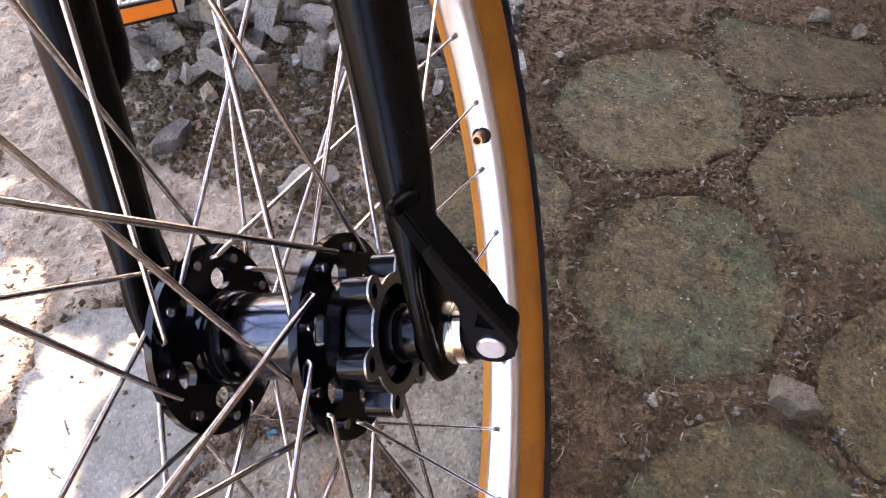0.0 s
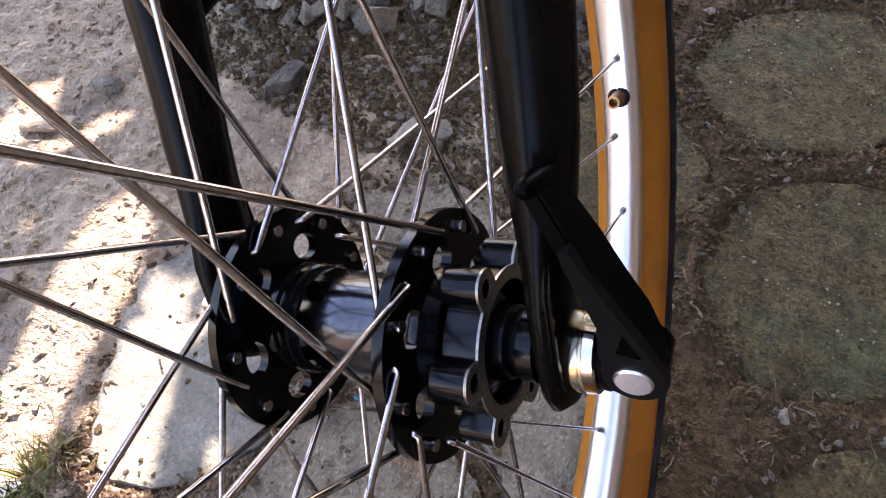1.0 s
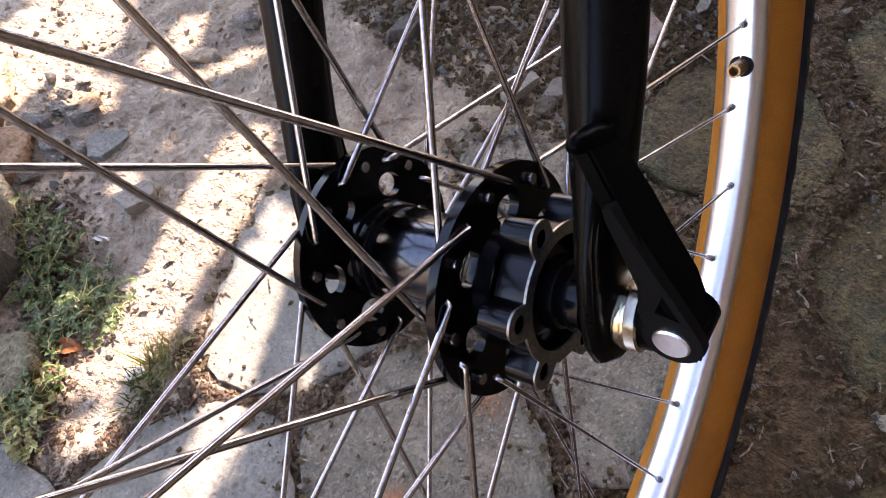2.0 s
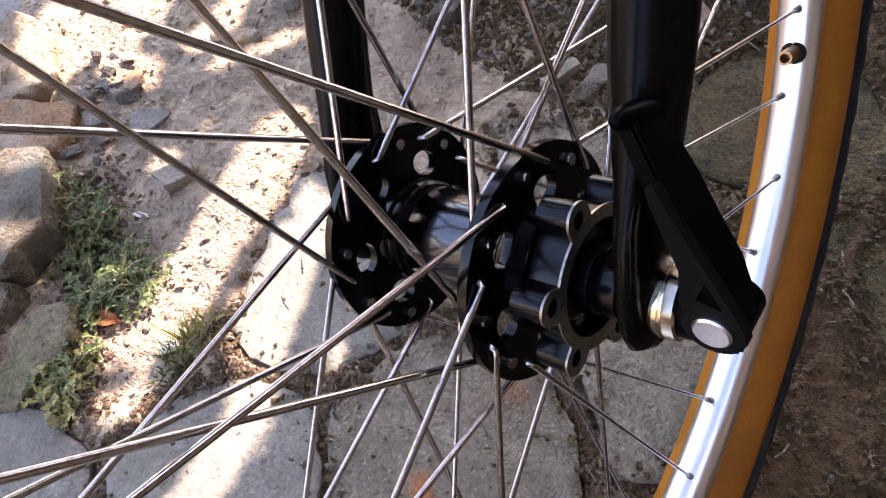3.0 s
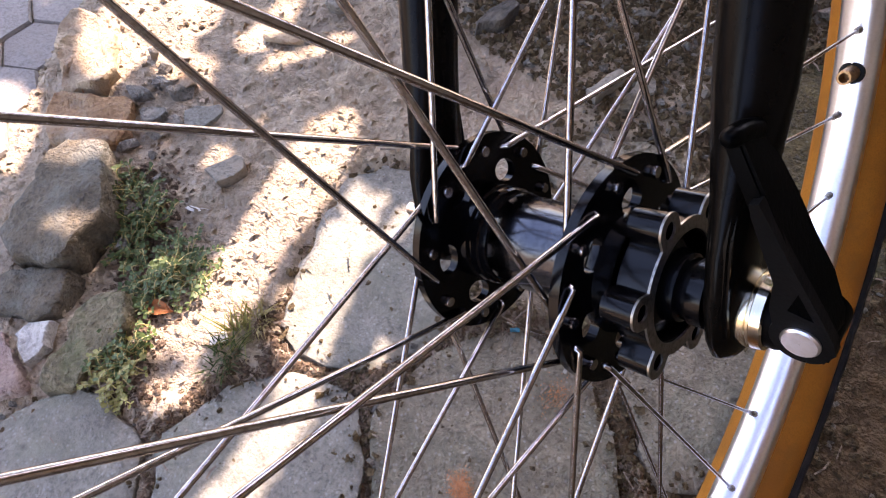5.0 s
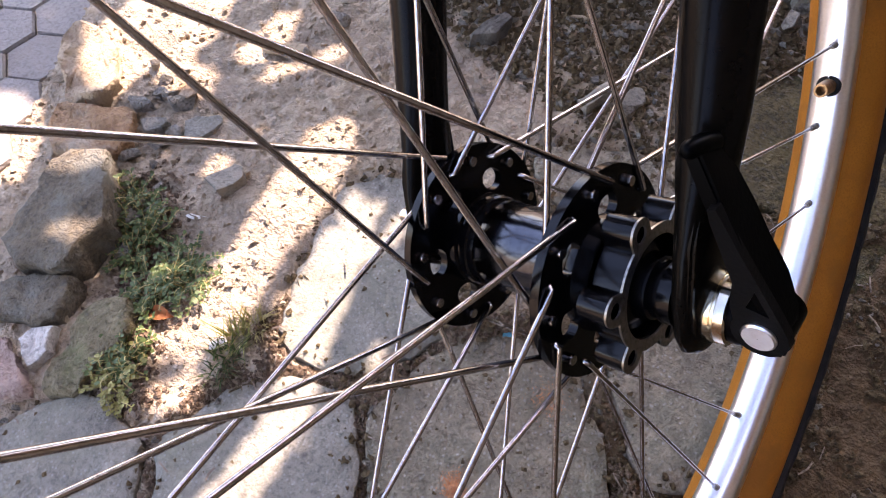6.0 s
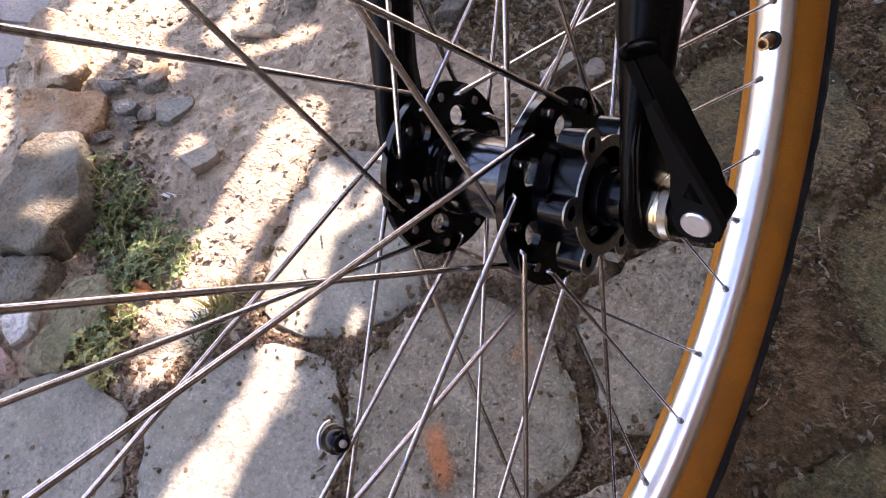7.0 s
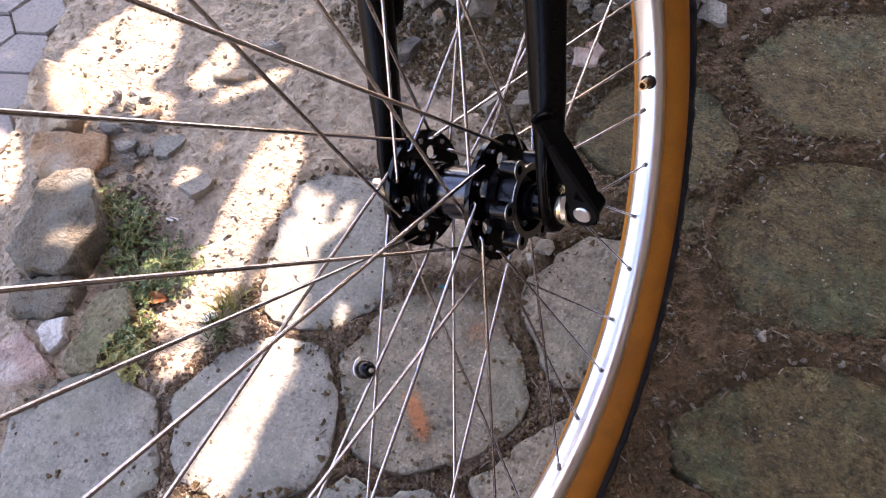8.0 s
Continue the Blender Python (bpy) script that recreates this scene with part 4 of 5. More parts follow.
def build_stones():
    single = [
        (-0.166, 0.551, (0.013, 0.010, 0.010), 25, "pale grey stone at the edge of the gravel", CHIP, 61),
        (-0.133, 0.158, (0.010, 0.009, 0.008), 25, "round grey pebble in the joint of the paving", CHIP, 62),
        (-0.577, 0.045, (0.014, 0.012, 0.010), 10, "small dark stone beside the brick", ROCK, 33),
        (-0.590, 0.089, (0.018, 0.014, 0.013), 60, "small dark stone beside the brick", ROCK, 34),
        (-0.567, 0.059, (0.012, 0.010, 0.008), 80, "small grey stone on bare dirt", ROCK, 35),
        (-0.483, 0.007, (0.009, 0.003, 0.003), 30, "tiny white stone flake on dirt", ALABASTER, 36),
        (-0.282, 0.428, (0.015, 0.006, 0.006), 45, "thin pale stone sliver in gravel", ROCK, 41),
        (0.365, 0.519, (0.014, 0.012, 0.009), 15, "small white stone on the paving", ALABASTER, 43),
        (-0.030, 0.660, (0.012, 0.009, 0.008), 40, "small pale stone beside the tyre", ROCK, 44),
        (0.361, 0.953, (0.040, 0.022, 0.018), 10, "pale broken stone at the paving edge", KERB, 45),
        (0.420, 0.945, (0.030, 0.022, 0.014), 40, "pale flat stone at the paving edge", KERB, 46),
        (0.101, 0.200, (0.009, 0.006, 0.005), 110, "small beige pebble in the joint", ROCK, 47),
        (-0.125, 0.178, (0.014, 0.012, 0.012), 30, "grey pebble in the joint of the paving", ROCK, 48),
        (-0.042, 0.600, (0.008, 0.006, 0.006), 30, "small grey pebble beside the tyre", ROCK, 49),
        (-0.542, 0.260, (0.020, 0.014, 0.012), 50, "grey stone on bare dirt", ROCK, 51),
        (-0.562, 0.200, (0.030, 0.016, 0.009), 30, "flat pinkish stone lying on bare dirt", CLAY, 52),
        (-0.540, 0.211, (0.010, 0.008, 0.007), 10, "small round stone beside a flat one", ROCK, 53),
        (-0.239, 0.332, (0.022, 0.018, 0.007), 60, "brown tile chip lying in the gravel", KERB, 55),
        (-0.335, 0.406, (0.014, 0.006, 0.005), 15, "thin cream stone sliver in the gravel", CLAY, 56),
        (-0.664, 0.038, (0.016, 0.010, 0.012), 40, "bright orange brick chip beside the clay", RUST, 57),
        (-0.370, -0.061, (0.010, 0.007, 0.006), 70, "small white stone beside the grass tuft", ALABASTER, 58),
        (-0.600, 0.099, (0.022, 0.016, 0.008), 35, "flat reddish stone half buried in dirt", BRICK, 59)]
    for x, y, size, turn, label, mat, seed in single:
        set_stone("stone", x, y, size, turn, label, "stone", mat, seed, sink=0.02 if mat is CHIP else 0.15 if size[2] < 0.02 else 0.35, n=9 if mat is CHIP else 10, detail=0 if mat is CHIP else 1, rough=0.0 if mat is CHIP else 0.03)
    # the heap of broken rock
    rnd = random.Random(77)
    k = 0
    while k < 298:
        x, y = rnd.uniform(-0.64, -0.09), rnd.uniform(0.35, 0.74)
        near = y - (0.365 + 0.50 * abs(x + 0.455))
        if near < 0 or rnd.random() > (0.35 + 6 * near if near < 0.1 else 1.0) or (x < -0.56 and rnd.random() < 0.6):
            continue
        r = rnd.choice((0.012, 0.015, 0.018, 0.021, 0.026, 0.032)) * rnd.uniform(0.85, 1.15) * min(1.0, 0.70 + 3.0 * near)
        set_stone("rock", x, y, (r, r * rnd.uniform(0.65, 0.95), r * rnd.uniform(0.5, 0.85)), rnd.uniform(0, 360), "broken grey rock in a loose heap", "rock", ROCK, 200 + k,
                  sink=0.2, group="heap of broken rock", n=10, detail=0, tilt=(rnd.uniform(-40, 40), rnd.uniform(-40, 40)), lift=rnd.uniform(0, 0.016))
        k += 1


def scatter(name, count, place, size, mat, seed, label, category, protos=9, n=9):
    """Many small grains joined into one mesh. place(rnd) gives x, y, z or None."""
    rnd = random.Random(seed)
    shapes = []
    for _ in range(protos):
        bm = rock_mesh(rnd, 1, rnd.uniform(0.6, 0.95), rnd.uniform(0.45, 0.8), n)
        bm.verts.index_update()
        shapes.append((np.array([v.co[:] for v in bm.verts]), [[v.index for v in f.verts] for f in bm.faces]))
        bm.free()
    verts, faces, base, made = [], [], 0, 0
    while made < count:
        at = place(rnd)
        if at is None:
            continue
        co, fs = shapes[rnd.randrange(protos)]
        r = size(rnd)
        rot = np.array(Euler((rnd.uniform(-0.6, 0.6), rnd.uniform(-0.6, 0.6), rnd.uniform(0, 6.3))).to_matrix())
        verts.append(co @ rot.T * r + np.array((at[0], at[1], at[2] + r * 0.2)))
        faces += [[base + i for i in f] for f in fs]
        base += len(co)
        made += 1
    me = bpy.data.meshes.new(name)
    me.from_pydata(np.concatenate(verts).tolist(), [], faces)
    me.materials.append(mat)
    return tagged(new(name, me), label, category, kind="stuff")


def build_grit():
    def heap(rnd):
        x, y = rnd.gauss(-0.34, 0.13), rnd.gauss(0.45, 0.12)
        if on_paver(x, y) > 0.0 or x > -0.06 or x < -0.52 or y < 0.30 + 0.25 * max(0.0, -0.36 - x):
            return None
        return x, y, dirt_height(x, y)

    def joints(rnd):
        x, y = rnd.uniform(-0.55, 0.65), rnd.uniform(-0.28, 1.15)
        d = on_paver(x, y)
        if d > 0.014 * rnd.random() ** 2 - 0.001 or d < (-0.022 if x > -0.29 else -0.008) or (x < -0.3 and rnd.random() > 0.35):
            return None
        return x, y, dirt_height(x, y) if d < 0.002 else 0.0

    def seams(rnd):
        x, y = rnd.uniform(-0.36, -0.03), rnd.uniform(-0.22, 0.26)
        d = on_paver(x, y)
        return (x, y, dirt_height(x, y) + 0.001) if -0.016 < d < 0.001 and y < 0.12 - 0.5 * (x + 0.2) else None

    def tops(rnd):
        x, y = rnd.uniform(-0.45, 0.65), rnd.uniform(-0.28, 1.1)
        if x < -0.05 and rnd.random() < 0.7:
            return None
        return (x, y, 0.0) if on_paver(x, y) > 0.008 else None

    def bare(rnd):
        x, y = rnd.uniform(-0.85, -0.34), rnd.uniform(-0.2, 0.62)
        return (x, y, dirt_height(x, y)) if on_paver(x, y) < 0 and x > street_x(y) else None

    def east(rnd):
        x, y = rnd.uniform(-0.10, 0.62), rnd.uniform(0.0, 1.1)
        return (x, y, dirt_height(x, y)) if on_paver(x, y) < -0.001 else None

    scatter("soil_clods", 5200, east, lambda r: 0.0016 + 0.0055 * r.random() ** 2.2, SOIL, 9, "loose clods of brown soil beside the paving", "soil")
    scatter("heap_clods", 8500, heap, lambda r: 0.0016 + 0.0062 * r.random() ** 2, SOIL, 10, "brown clods of soil between the broken rocks", "soil")
    scatter("gravel", 1700, heap, lambda r: 0.0016 + 0.0064 * r.random() ** 2.4, ROCK, 1, "loose grey gravel spilling from the rock heap", "gravel")
    scatter("joint_soil", 14000, joints, lambda r: 0.0012 + 0.0050 * r.random() ** 2.5, SOIL, 6, "crumbs of brown soil filling the paving joints", "soil")
    scatter("seam_soil", 7000, seams, lambda r: 0.0009 + 0.0030 * r.random() ** 2.2, HUMUS, 12, "crumbs of reddish-brown soil packed between the paving stones", "soil")
    scatter("joint_grit", 2600, joints, lambda r: 0.0010 + 0.0052 * r.random() ** 3, ROCK, 2, "grit and crumbs in the paving joints", "grit")
    scatter("paving_soil", 6500, tops, lambda r: 0.0006 + 0.0034 * r.random() ** 3, SOIL, 7, "crumbs of brown soil strewn over the paving stones", "soil")
    def dust(rnd):
        k = rnd.uniform(-1, 1)
        if rnd.random() < 0.12:
            return -0.140 + rnd.gauss(0, 0.007), 0.062 + rnd.gauss(0, 0.007), 0.0005
        x, y = -0.148 + 0.014 * k + rnd.gauss(0, 0.0038), -0.039 - 0.012 * k + rnd.gauss(0, 0.0038)
        return x, y, 0.0005

    def gully(rnd):
        k = rnd.random()
        x, y = -0.540 + 0.150 * k + rnd.gauss(0, 0.016), 0.010 - 0.155 * k + rnd.gauss(0, 0.016)
        return (x, y, dirt_height(x, y)) if on_paver(x, y) < -0.003 else None

    scatter("gully_soil", 1500, gully, lambda r: 0.0010 + 0.0052 * r.random() ** 2.4, HUMUS, 11, "dark reddish-brown soil crumbs between the weeds", "soil")
    scatter("brick_dust", 4200, dust, lambda r: 0.0003 + 0.0006 * r.random() ** 3, RUST, 8, "smear of orange brick dust on a paving stone", "dust")
    scatter("paving_grit", 2000, tops, lambda r: 0.0006 + 0.0024 * r.random() ** 3, ROCK, 3, "fine grit lying on the paving stones", "grit")
    scatter("dirt_crumbs", 4600, bare, lambda r: 0.0009 + 0.0050 * r.random() ** 3.5, DIRT, 4, "crumbled dry dirt clods and small stones", "grit")


def build_fleck():
    """A tiny crumpled turquoise fleck on the paving."""
    bm = bmesh.new()
    rows = [[bm.verts.new((0.0024 * (i - 1.5), 0.0016 * (j - 1), 0.0012 * math.sin(2.1 * i + 1.7 * j) + 0.003)) for j in range(3)] for i in range(4)]
    for a, b in zip(rows, rows[1:]):
        for k in range(2):
            bm.faces.new((a[k], a[k + 1], b[k + 1], b[k]))
    bmesh.ops.solidify(bm, geom=bm.faces[:], thickness=0.0004)
    tagged(part("turquoise_fleck", bm, TURQUOISE, at=pose(-0.194, 0.085, 0.001, 8, -6, 35)), "tiny crumpled turquoise fleck on the paving", "litter")


def build_twig():
    """A bent dark twig standing in a joint of the paving."""
    bm = sweep([(TWIG[0][0], TWIG[0][1], -0.004), (TWIG[1][0], TWIG[1][1], 0.012), (TWIG[2][0], TWIG[2][1], 0.002)], [0.0011, 0.0014, 0.0010], 7)
    tagged(part("twig", bm, RUBBER), "thin dark twig bent over a paving joint", "twig")


TWIG = [(0.226, 0.415), (0.234, 0.443), (0.249, 0.417)]


def build_litter():
    """Dry bits of stalk and leaf caught in the joints."""
    rnd = random.Random(9)
    bm = bmesh.new()
    made = 0
    while made < 420:
        x, y = rnd.uniform(-0.5, 0.62), rnd.uniform(-0.25, 1.05)
        d = on_paver(x, y)
        if (d > 0.008 or d < -0.03) and rnd.random() > 0.08:
            continue
        a, ln, z = rnd.uniform(0, 6.3), rnd.uniform(0.004, 0.016), dirt_height(x, y) if d < 0.002 else 0.0015
        v = Vector((math.cos(a), math.sin(a), rnd.uniform(-0.08, 0.12))) * ln / 2
        c = Vector((x, y, z + 0.003))
        b = Vector((rnd.uniform(-1, 1), rnd.uniform(-1, 1), 0.4)) * ln * 0.12
        sweep([c - v, c + b, c + v], rnd.uniform(0.0003, 0.0009), 4, bm)
        made += 1
    tagged(part("dry_litter", bm, BARK, smooth=False), "dry brown stalks and litter in the paving joints", "litter", kind="stuff")


def leaf_at(bm, c, d, ln, wide, up):
    """One small folded leaf from c along d."""
    w = d.cross(up).normalized() * ln * wide * 0.5
    lift = w.cross(d).normalized() * ln * 0.10
    v = [bm.verts.new(c + q) for q in (Vector((0, 0, 0)), d * ln * 0.40 + w + lift, d * ln * 0.78 + w * 0.7 + lift, d * ln, d * ln * 0.78 - w * 0.7 + lift, d * ln * 0.40 - w + lift, d * ln * 0.5)]
    for f in ((0, 1, 6), (1, 2, 6), (2, 3, 6), (3, 4, 6), (4, 5, 6), (5, 0, 6)):
        bm.faces.new([v[k] for k in f])


def weed(x, y, runners, reach, mat, seed, label, long=0.0040):
    """A creeping weed: thin runners over the ground with pairs of small leaves."""
    rnd = random.Random(seed)
    bm, stalks = bmesh.new(), bmesh.new()
    for _ in range(runners):
        a = rnd.uniform(0, 6.3)
        at, p = a, Vector((rnd.gauss(0, 0.006), rnd.gauss(0, 0.006), 0.001))
        pts, far = [], reach * rnd.uniform(0.45, 1.15)
        steps = max(4, int(far / 0.0034))
        arch = rnd.uniform(0.002, 0.014)
        for k in range(steps):
            at += rnd.uniform(-0.38, 0.38)
            p = p + Vector((math.cos(at), math.sin(at), 0)) * 0.0034
            z = dirt_height(x + p.x, y + p.y) - dirt_height(x, y) + 0.0015 + arch * math.sin(3.0 * k / steps)
            q = Vector((p.x, p.y, z))
            pts.append(q)
            for s in (-1, 1):
                if rnd.random() < 0.82:
                    t = at + s * rnd.uniform(0.5, 1.5)
                    d = Vector((math.cos(t), math.sin(t), rnd.uniform(-0.1, 0.7))).normalized()
                    leaf_at(bm, q, d, long * rnd.uniform(0.55, 1.35), rnd.uniform(0.55, 0.85), Vector((rnd.uniform(-0.5, 0.5), rnd.uniform(-0.5, 0.5), 1)))
        sweep(pts, 0.0005, 4, stalks)
    ob = tagged(empty("weed", Matrix.Translation((x, y, dirt_height(x, y)))), label, "weed")
    part("foliage", bm, mat, ob)
    part("stem", stalks, STRAW, ob, "thin pale stems")
    return ob


def grass(x, y, blades, mat, seed, label, long=0.022, spread=0.010):
    """A tuft of narrow bending blades."""
    rnd = random.Random(seed)
    bm = bmesh.new()
    for _ in range(blades):
        a, r = rnd.uniform(0, 6.3), spread * math.sqrt(rnd.random())
        p = Vector((r * math.cos(a), r * math.sin(a), -0.002))
        ln, lean, w = long * rnd.uniform(0.5, 1.2), rnd.uniform(0.2, 1.1), rnd.uniform(0.0006, 0.0014)
        t = a + rnd.uniform(-0.9, 0.9)
        out, side = Vector((math.cos(t), math.sin(t), 0)), Vector((-math.sin(t), math.cos(t), 0))
        rows = []
        for k in range(5):
            u = k / 4
            c = p + out * ln * lean * u * u * 0.9 + Vector((0, 0, ln * (u - 0.35 * lean * u * u)))
            rows.append([bm.verts.new(c - side * w * (1 - u * 0.9)), bm.verts.new(c + Vector((0, 0, -w * 0.5))), bm.verts.new(c + side * w * (1 - u * 0.9))])
        for b, c in zip(rows, rows[1:]):
            for k in range(2):
                bm.faces.new((b[k], b[k + 1], c[k + 1], c[k]))
    return tagged(part("grass_tuft", bm, mat, at=Matrix.Translation((x, y, dirt_height(x, y)))), label, "grass")


def build_weeds():
    weed(-0.539, -0.016, 35, 0.026, LEAF, 1, "low dark green weed growing against the stone block")
    weed(-0.509, -0.023, 48, 0.030, LEAF, 2, "creeping dark green weed on bare dirt")
    weed(-0.503, -0.051, 39, 0.026, LEAF, 3, "creeping dark green weed on bare dirt")
    weed(-0.455, -0.042, 44, 0.034, LEAF, 4, "creeping green weed spreading over bare dirt")
    weed(-0.433, -0.042, 29, 0.030, LEAF, 9, "creeping green weed spreading over bare dirt")
    weed(-0.452, -0.067, 39, 0.028, LEAF, 5, "creeping green weed beside the sunken stone")
    weed(-0.441, -0.093, 26, 0.024, LEAF, 6, "straggling green weed beside the sunken stone")
    weed(-0.419, -0.116, 35, 0.026, LEAF, 7, "straggling green weed beside the paving")
    weed(-0.411, -0.133, 29, 0.026, SPARSE, 8, "yellowing weed at the corner of the paving", 0.004)
    grass(-0.361, -0.032, 46, STRAW, 11, "dry yellow grass tuft at the paving edge", 0.020)
    grass(-0.363, -0.049, 54, SPARSE, 12, "yellow-green grass tuft at the paving edge", 0.024)
    grass(-0.358, -0.066, 44, LEAF, 13, "green grass tuft at the paving edge", 0.022)
    grass(-0.355, -0.078, 30, LEAF, 14, "thin green grass at the paving edge", 0.018)
    bm = bmesh.new()
    rows = []
    for i in range(9):
        u = i / 8
        w = 0.0062 * math.sin(math.pi * min(1.0, u * 0.92 + 0.06)) ** 0.8
        rows.append([bm.verts.new((0.022 * (u - 0.5), w * f, 0.0035 * abs(f) ** 1.5 + 0.004 * math.sin(3.2 * u) + 0.0012 * math.sin(9 * u + 5 * f))) for f in (-1, -0.5, 0, 0.5, 1)])
    for a, b in zip(rows, rows[1:]):
        for k in range(4):
            bm.faces.new((a[k], a[k + 1], b[k + 1], b[k]))
    bmesh.ops.solidify(bm, geom=bm.faces[:], thickness=0.0003)
    tagged(part("dead_leaf", bm, DEAD, at=pose(-0.425, -0.072, 0.004, 14, -12, 20)), "curled orange-brown dead leaf among weeds", "leaf")


def build_street():
    """Small six-sided pavers of the street past the rubble edge."""
    rnd = random.Random(3)
    me = None
    for i in range(-9, 9):
        for j in range(-7, 14):
            x, y = -1.02 + 0.068 * i + 0.034 * (j % 2), 0.1 + 0.0589 * j
            if x > street_x(y) - 0.030 or x < -1.45 or y > 0.95:
                continue
            if me is None:
                bm = bmesh.new()
                rings = [[bm.verts.new((r * math.cos(radians(30 + 60 * k)), r * math.sin(radians(30 + 60 * k)), z)) for k in range(6)] for r, z in ((0.0382, -0.04), (0.0382, -0.003), (0.0366, 0.0))]
                for a, b in zip(rings, rings[1:]):
                    for k in range(6):
                        bm.faces.new((a[k], a[(k + 1) % 6], b[(k + 1) % 6], b[k]))
                bm.faces.new(rings[-1])
                me = part("street_paver", bm, CONCRETE, ground, at=pose(x, y, -0.008), smooth=False).data
            else:
                ob = new("street_paver", me)
                ob.parent, ob.matrix_basis = ground, pose(x, y, -0.008 + rnd.uniform(-0.002, 0.002), rnd.uniform(-1, 1), rnd.uniform(-1, 1), rnd.uniform(-3, 3))


# ---------------------------------------------------------------- unseen trees, walls and roof added to shade the place
PATCHES = [  # sunny patches of the paving between the leaves' shadows, as corners
    [(-0.391, 0.115), (-0.355, 0.118), (-0.347, 0.100), (-0.376, 0.080)],
    [(-0.376, 0.070), (-0.343, 0.093), (-0.322, 0.042), (-0.303, -0.006), (-0.286, -0.033), (-0.266, -0.079), (-0.264, -0.110), (-0.254, -0.150), (-0.250, -0.230), (-0.284, -0.230),
     (-0.296, -0.150), (-0.295, -0.100), (-0.312, -0.050), (-0.345, -0.031), (-0.363, 0.015)],
    [(-0.329, 0.130), (-0.316, 0.096), (-0.329, 0.071), (-0.337, 0.106)],
    [(-0.266, 0.021), (-0.258, -0.003), (-0.267, -0.005), (-0.272, 0.016)]]
PATCHES += [  # and of the dirt
    [(-0.443, 0.172), (-0.409, 0.142), (-0.393, 0.070), (-0.386, 0.025), (-0.371, -0.030), (-0.374, -0.086), (-0.394, -0.090), (-0.411, -0.060), (-0.430, -0.010), (-0.448, 0.068), (-0.462, 0.145)],
    [(-0.740, 0.075), (-0.754, 0.120), (-0.759, 0.184), (-0.730, 0.278), (-0.664, 0.224), (-0.640, 0.173), (-0.632, 0.136), (-0.591, 0.133), (-0.577, 0.109), (-0.618, 0.085), (-0.661, 0.097), (-0.648, 0.034), (-0.688, 0.031)],
    [(-0.602, 0.164), (-0.573, 0.163), (-0.563, 0.203), (-0.587, 0.250), (-0.604, 0.240), (-0.602, 0.209)],
    [(-0.745, 0.004), (-0.705, 0.000), (-0.665, -0.033), (-0.640, -0.066), (-0.660, -0.090), (-0.710, -0.075), (-0.790, -0.020)]]
SPOTS = [  # small round ones: place, half length, half width, direction
    (-0.585, -0.038, 0.036, 0.018, 40), (-0.533, -0.090, 0.022, 0.010, 40), (-0.458, -0.048, 0.014, 0.008, 50), (-0.410, -0.088, 0.022, 0.014, 40), (-0.366, -0.110, 0.024, 0.013, 50),
    (-0.520, 0.212, 0.030, 0.010, 60), (-0.505, 0.056, 0.014, 0.009, 40), (-0.545, 0.165, 0.020, 0.008, 60)]


def in_sun(x, y, more):
    for cx, cy, a, b, deg in SPOTS:
        u, v = x - cx, y - cy
        c, s = math.cos(radians(deg)), math.sin(radians(deg))
        if ((u * c + v * s) / (a + more)) ** 2 + ((v * c - u * s) / (b + more)) ** 2 < 1:
            return True
    p = Vector((x, y))
    for loop in PATCHES:
        inside = False
        for (x1, y1), (x2, y2) in zip(loop, loop[1:] + loop[:1]):
            if (y1 > y) != (y2 > y) and x < x1 + (x2 - x1) * (y - y1) / (y2 - y1):
                inside = not inside
            a, d = Vector((x1, y1)), Vector((x2 - x1, y2 - y1))
            k = min(1.0, max(0.0, (p - a).dot(d) / d.dot(d)))
            if (p - a - d * k).length < more:
                return True
        if inside:
            return True
    return False


def crown(name, x_range, y_range, z_range, count, leaf, seed, parent, clear):
    rnd = random.Random(seed)
    verts, faces = [], []
    made = 0
    mid_x, mid_y = (x_range[0] + x_range[1]) / 2, (y_range[0] + y_range[1]) / 2
    half_x, half_y = (x_range[1] - x_range[0]) / 2, (y_range[1] - y_range[0]) / 2
    while made < count:
        sx, sy, z = rnd.uniform(*x_range), rnd.uniform(*y_range), rnd.uniform(*z_range)
        u, v = (sx - mid_x) / half_x, (sy - mid_y) / half_y
        # no leaf hangs where its shadow would cover a sunny patch
        if u ** 4 + v ** 4 > rnd.uniform(0.8, 1.0) or in_sun(sx, sy, clear):
            continue
        z += (1 - u * u) * (1 - v * v) * rnd.uniform(0.0, 0.35) * (z_range[1] - z_range[0])
        c = Vector((sx, sy, 0)) + to_sun * (z / to_sun.z)
        a = rnd.uniform(0, 6.3)
        d = Vector((math.cos(a), math.sin(a), rnd.uniform(-0.5, 0.3))).normalized()
        w = d.cross(to_sun + Vector((rnd.uniform(-0.5, 0.5), rnd.uniform(-0.5, 0.5), 0))).normalized()
        ln = leaf * rnd.uniform(0.7, 1.2)
        b = len(verts)
        for q in (-d * 0.5, -d * 0.1 + w * 0.24, d * 0.25 + w * 0.18, d * 0.5, d * 0.25 - w * 0.18, -d * 0.1 - w * 0.24):
            verts.append((c + q * ln)[:])
        faces.append((b, b + 1, b + 2, b + 3))
        faces.append((b, b + 3, b + 4, b + 5))
        made += 1
    me = bpy.data.meshes.new(name)
    me.from_pydata(verts, [], faces)
    me.materials.append(CROWN)
    ob = new(name, me)
    ob.parent = parent
    ob.matrix_parent_inverse = parent.matrix_world.inverted()
    return ob


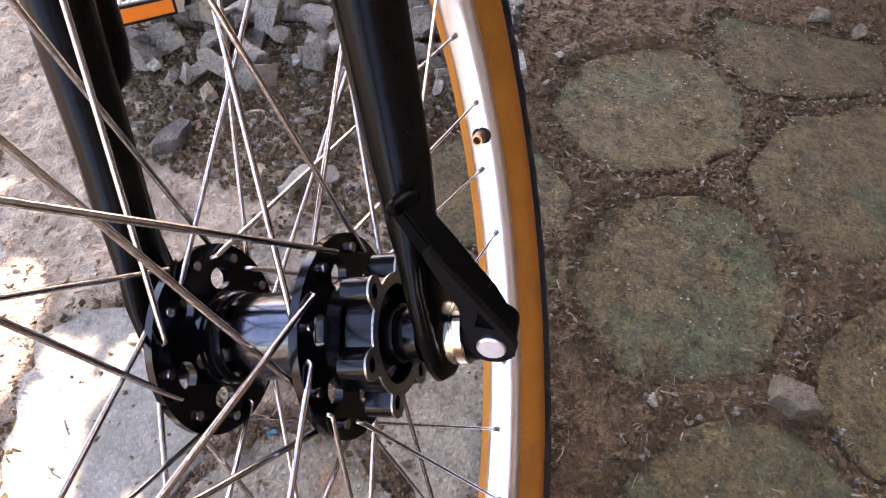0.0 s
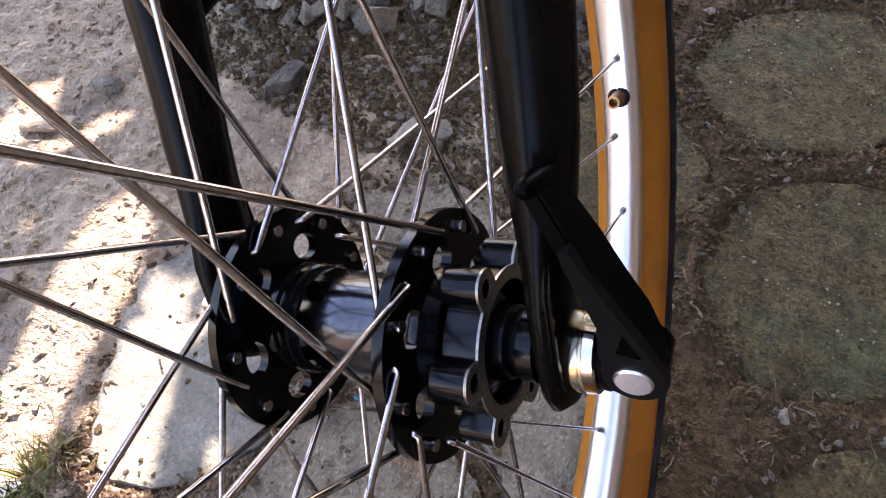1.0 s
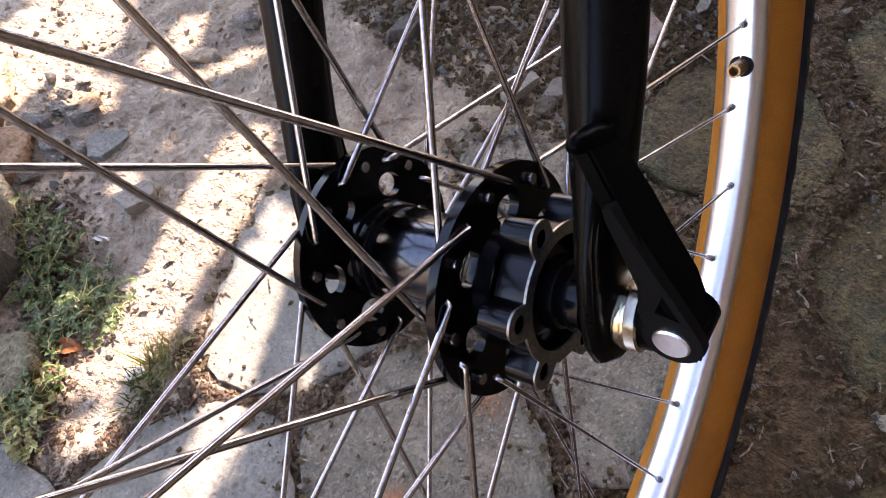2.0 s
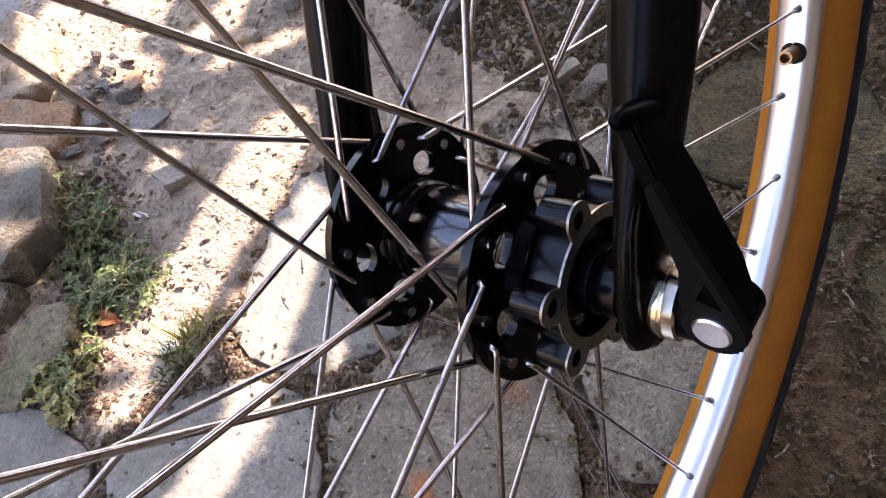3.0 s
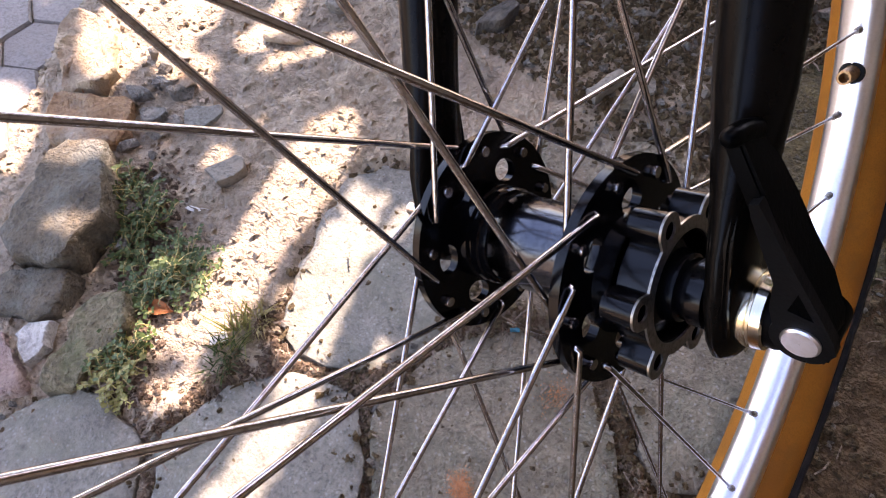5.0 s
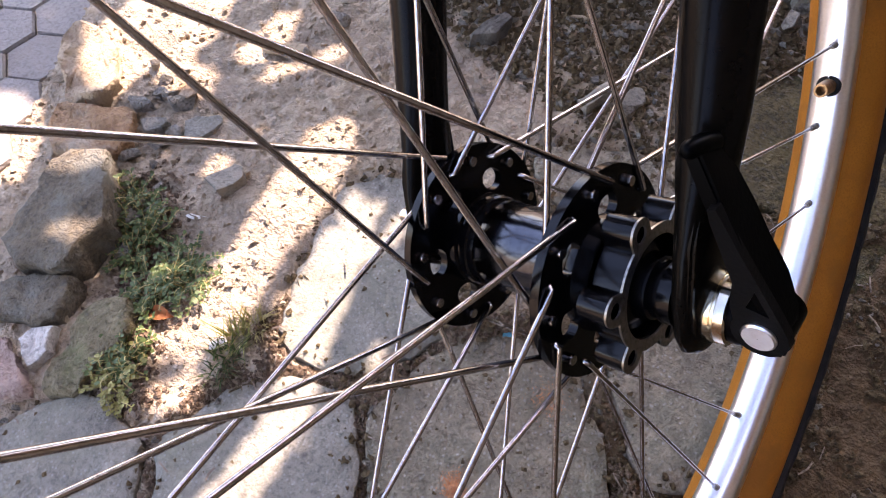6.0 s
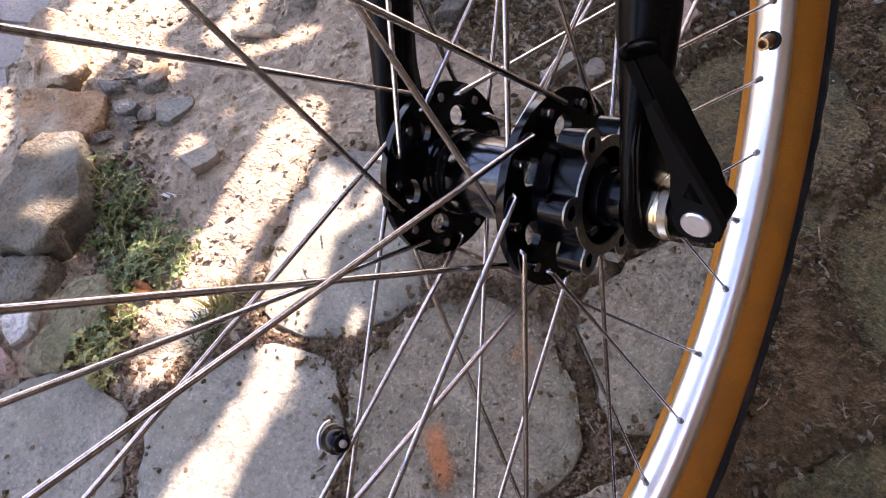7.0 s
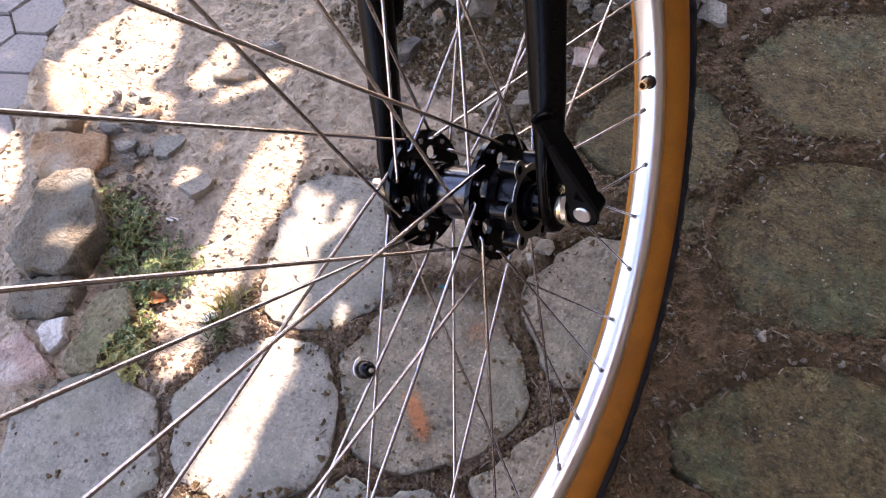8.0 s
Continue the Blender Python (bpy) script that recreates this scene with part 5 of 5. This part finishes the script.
def build_shade_trees():
    # both trees stand out of view, added only for the shade they cast
    def tree(x, y, trunk, limbs, label):
        """Trunk and limbs, given as points from the tree's foot."""
        bm = sweep([p for p, _ in trunk], [r for _, r in trunk], 14)
        for tip in limbs:
            top = Vector(trunk[-1][0])
            tip = Vector(tip)
            bend = top.lerp(tip, 0.5) + Vector((0, 0, -0.06 * (tip - top).length))
            sweep([top - Vector((0, 0, 0.03)), bend, tip], [trunk[-1][1] * 0.8, trunk[-1][1] * 0.5, trunk[-1][1] * 0.15], 8, bm)
        ob = tagged(empty("tree", pose(x, y, 0)), label, "tree")
        part("trunk", bm, BARK, ob)
        bpy.context.view_layer.update()
        return ob

    low = tree(-1.45, 0.95, [((0, 0, -0.1), 0.045), ((0.03, 0.02, 0.4), 0.038), ((0.12, -0.02, 0.85), 0.030)],
               [(0.45, 0.10, 1.08), (0.60, 0.45, 1.12), (0.55, -0.75, 1.10), (0.30, -0.35, 1.05), (0.20, 0.50, 1.10)], "small leafy tree, unseen, added to shade the bare dirt")
    crown("crown", (-1.15, -0.12), (-0.78, 0.80), (0.95, 1.10), 78000, 0.020, 21, low, 0.004)
    tall = tree(-0.45, 4.3, [((0, 0, -0.1), 0.16), ((0.04, 0.02, 1.5), 0.13), ((-0.02, 0.05, 3.2), 0.10), ((0.0, 0.0, 4.2), 0.07)],
                [(0.5, 0.9, 4.9), (-0.2, 1.3, 5.0), (0.5, -0.7, 4.8), (-0.2, -1.4, 5.0), (-0.5, 0.2, 4.9)], "tall leafy tree, unseen, added to shade the paving")
    crown("crown", (-0.19, 0.75), (-1.7, 1.7), (4.3, 5.2), 12000, 0.12, 22, tall, 0.024)


def build_shade_walls():
    """Plain unseen walls and a roof, added to dim the light on the +x side."""
    bm = bmesh.new()
    plate([(-3.0, -0.1), (4.5, -0.1), (4.5, 3.2), (-3.0, 3.2)], [], 0.15, lambda u, v, h: (1.5 + h, u, v), bm)
    back = plate([(0.18, -0.1), (1.5, -0.1), (1.5, 1.9), (0.18, 1.9)], [], 0.15, lambda u, v, h: (u, 1.5 + h, v))
    tagged(part("wall_north", back, PLASTER, smooth=False), "plain brown wall, unseen, added to darken the far paving", "wall", kind="structure")
    south = plate([(0.14, -0.1), (1.5, -0.1), (1.5, 1.05), (0.14, 1.05)], [], 0.12, lambda u, v, h: (u, -0.55 - h, v))
    tagged(part("wall_south", south, PLASTER, smooth=False), "plain brown wall, unseen, added to darken the near paving", "wall", kind="structure")
    roof = plate([(0.04, -2.5), (2.6, -2.5), (2.6, 4.0), (0.04, 4.0)], [], 0.03, lambda u, v, h: (u, v, 1.75 + h + 0.12 * u))
    tagged(part("porch_roof", roof, SHEET, smooth=False), "low sheet roof, unseen, added to keep skylight off the paving", "roof", kind="structure")
    tagged(part("wall_east", bm, PLASTER, smooth=False), "plain brown wall, unseen, added to dim the paving from the side", "wall", kind="structure")


build_tyre()
build_rim()
build_hub()
build_spokes()
build_fork()
build_lever()
build_bead()
build_pedal()
build_shade_walls()
build_shade_trees()
build_rubble_edge()
build_stones()
build_weeds()
build_grit()
build_twig()
build_fleck()
build_litter()
build_pavers()
build_street()
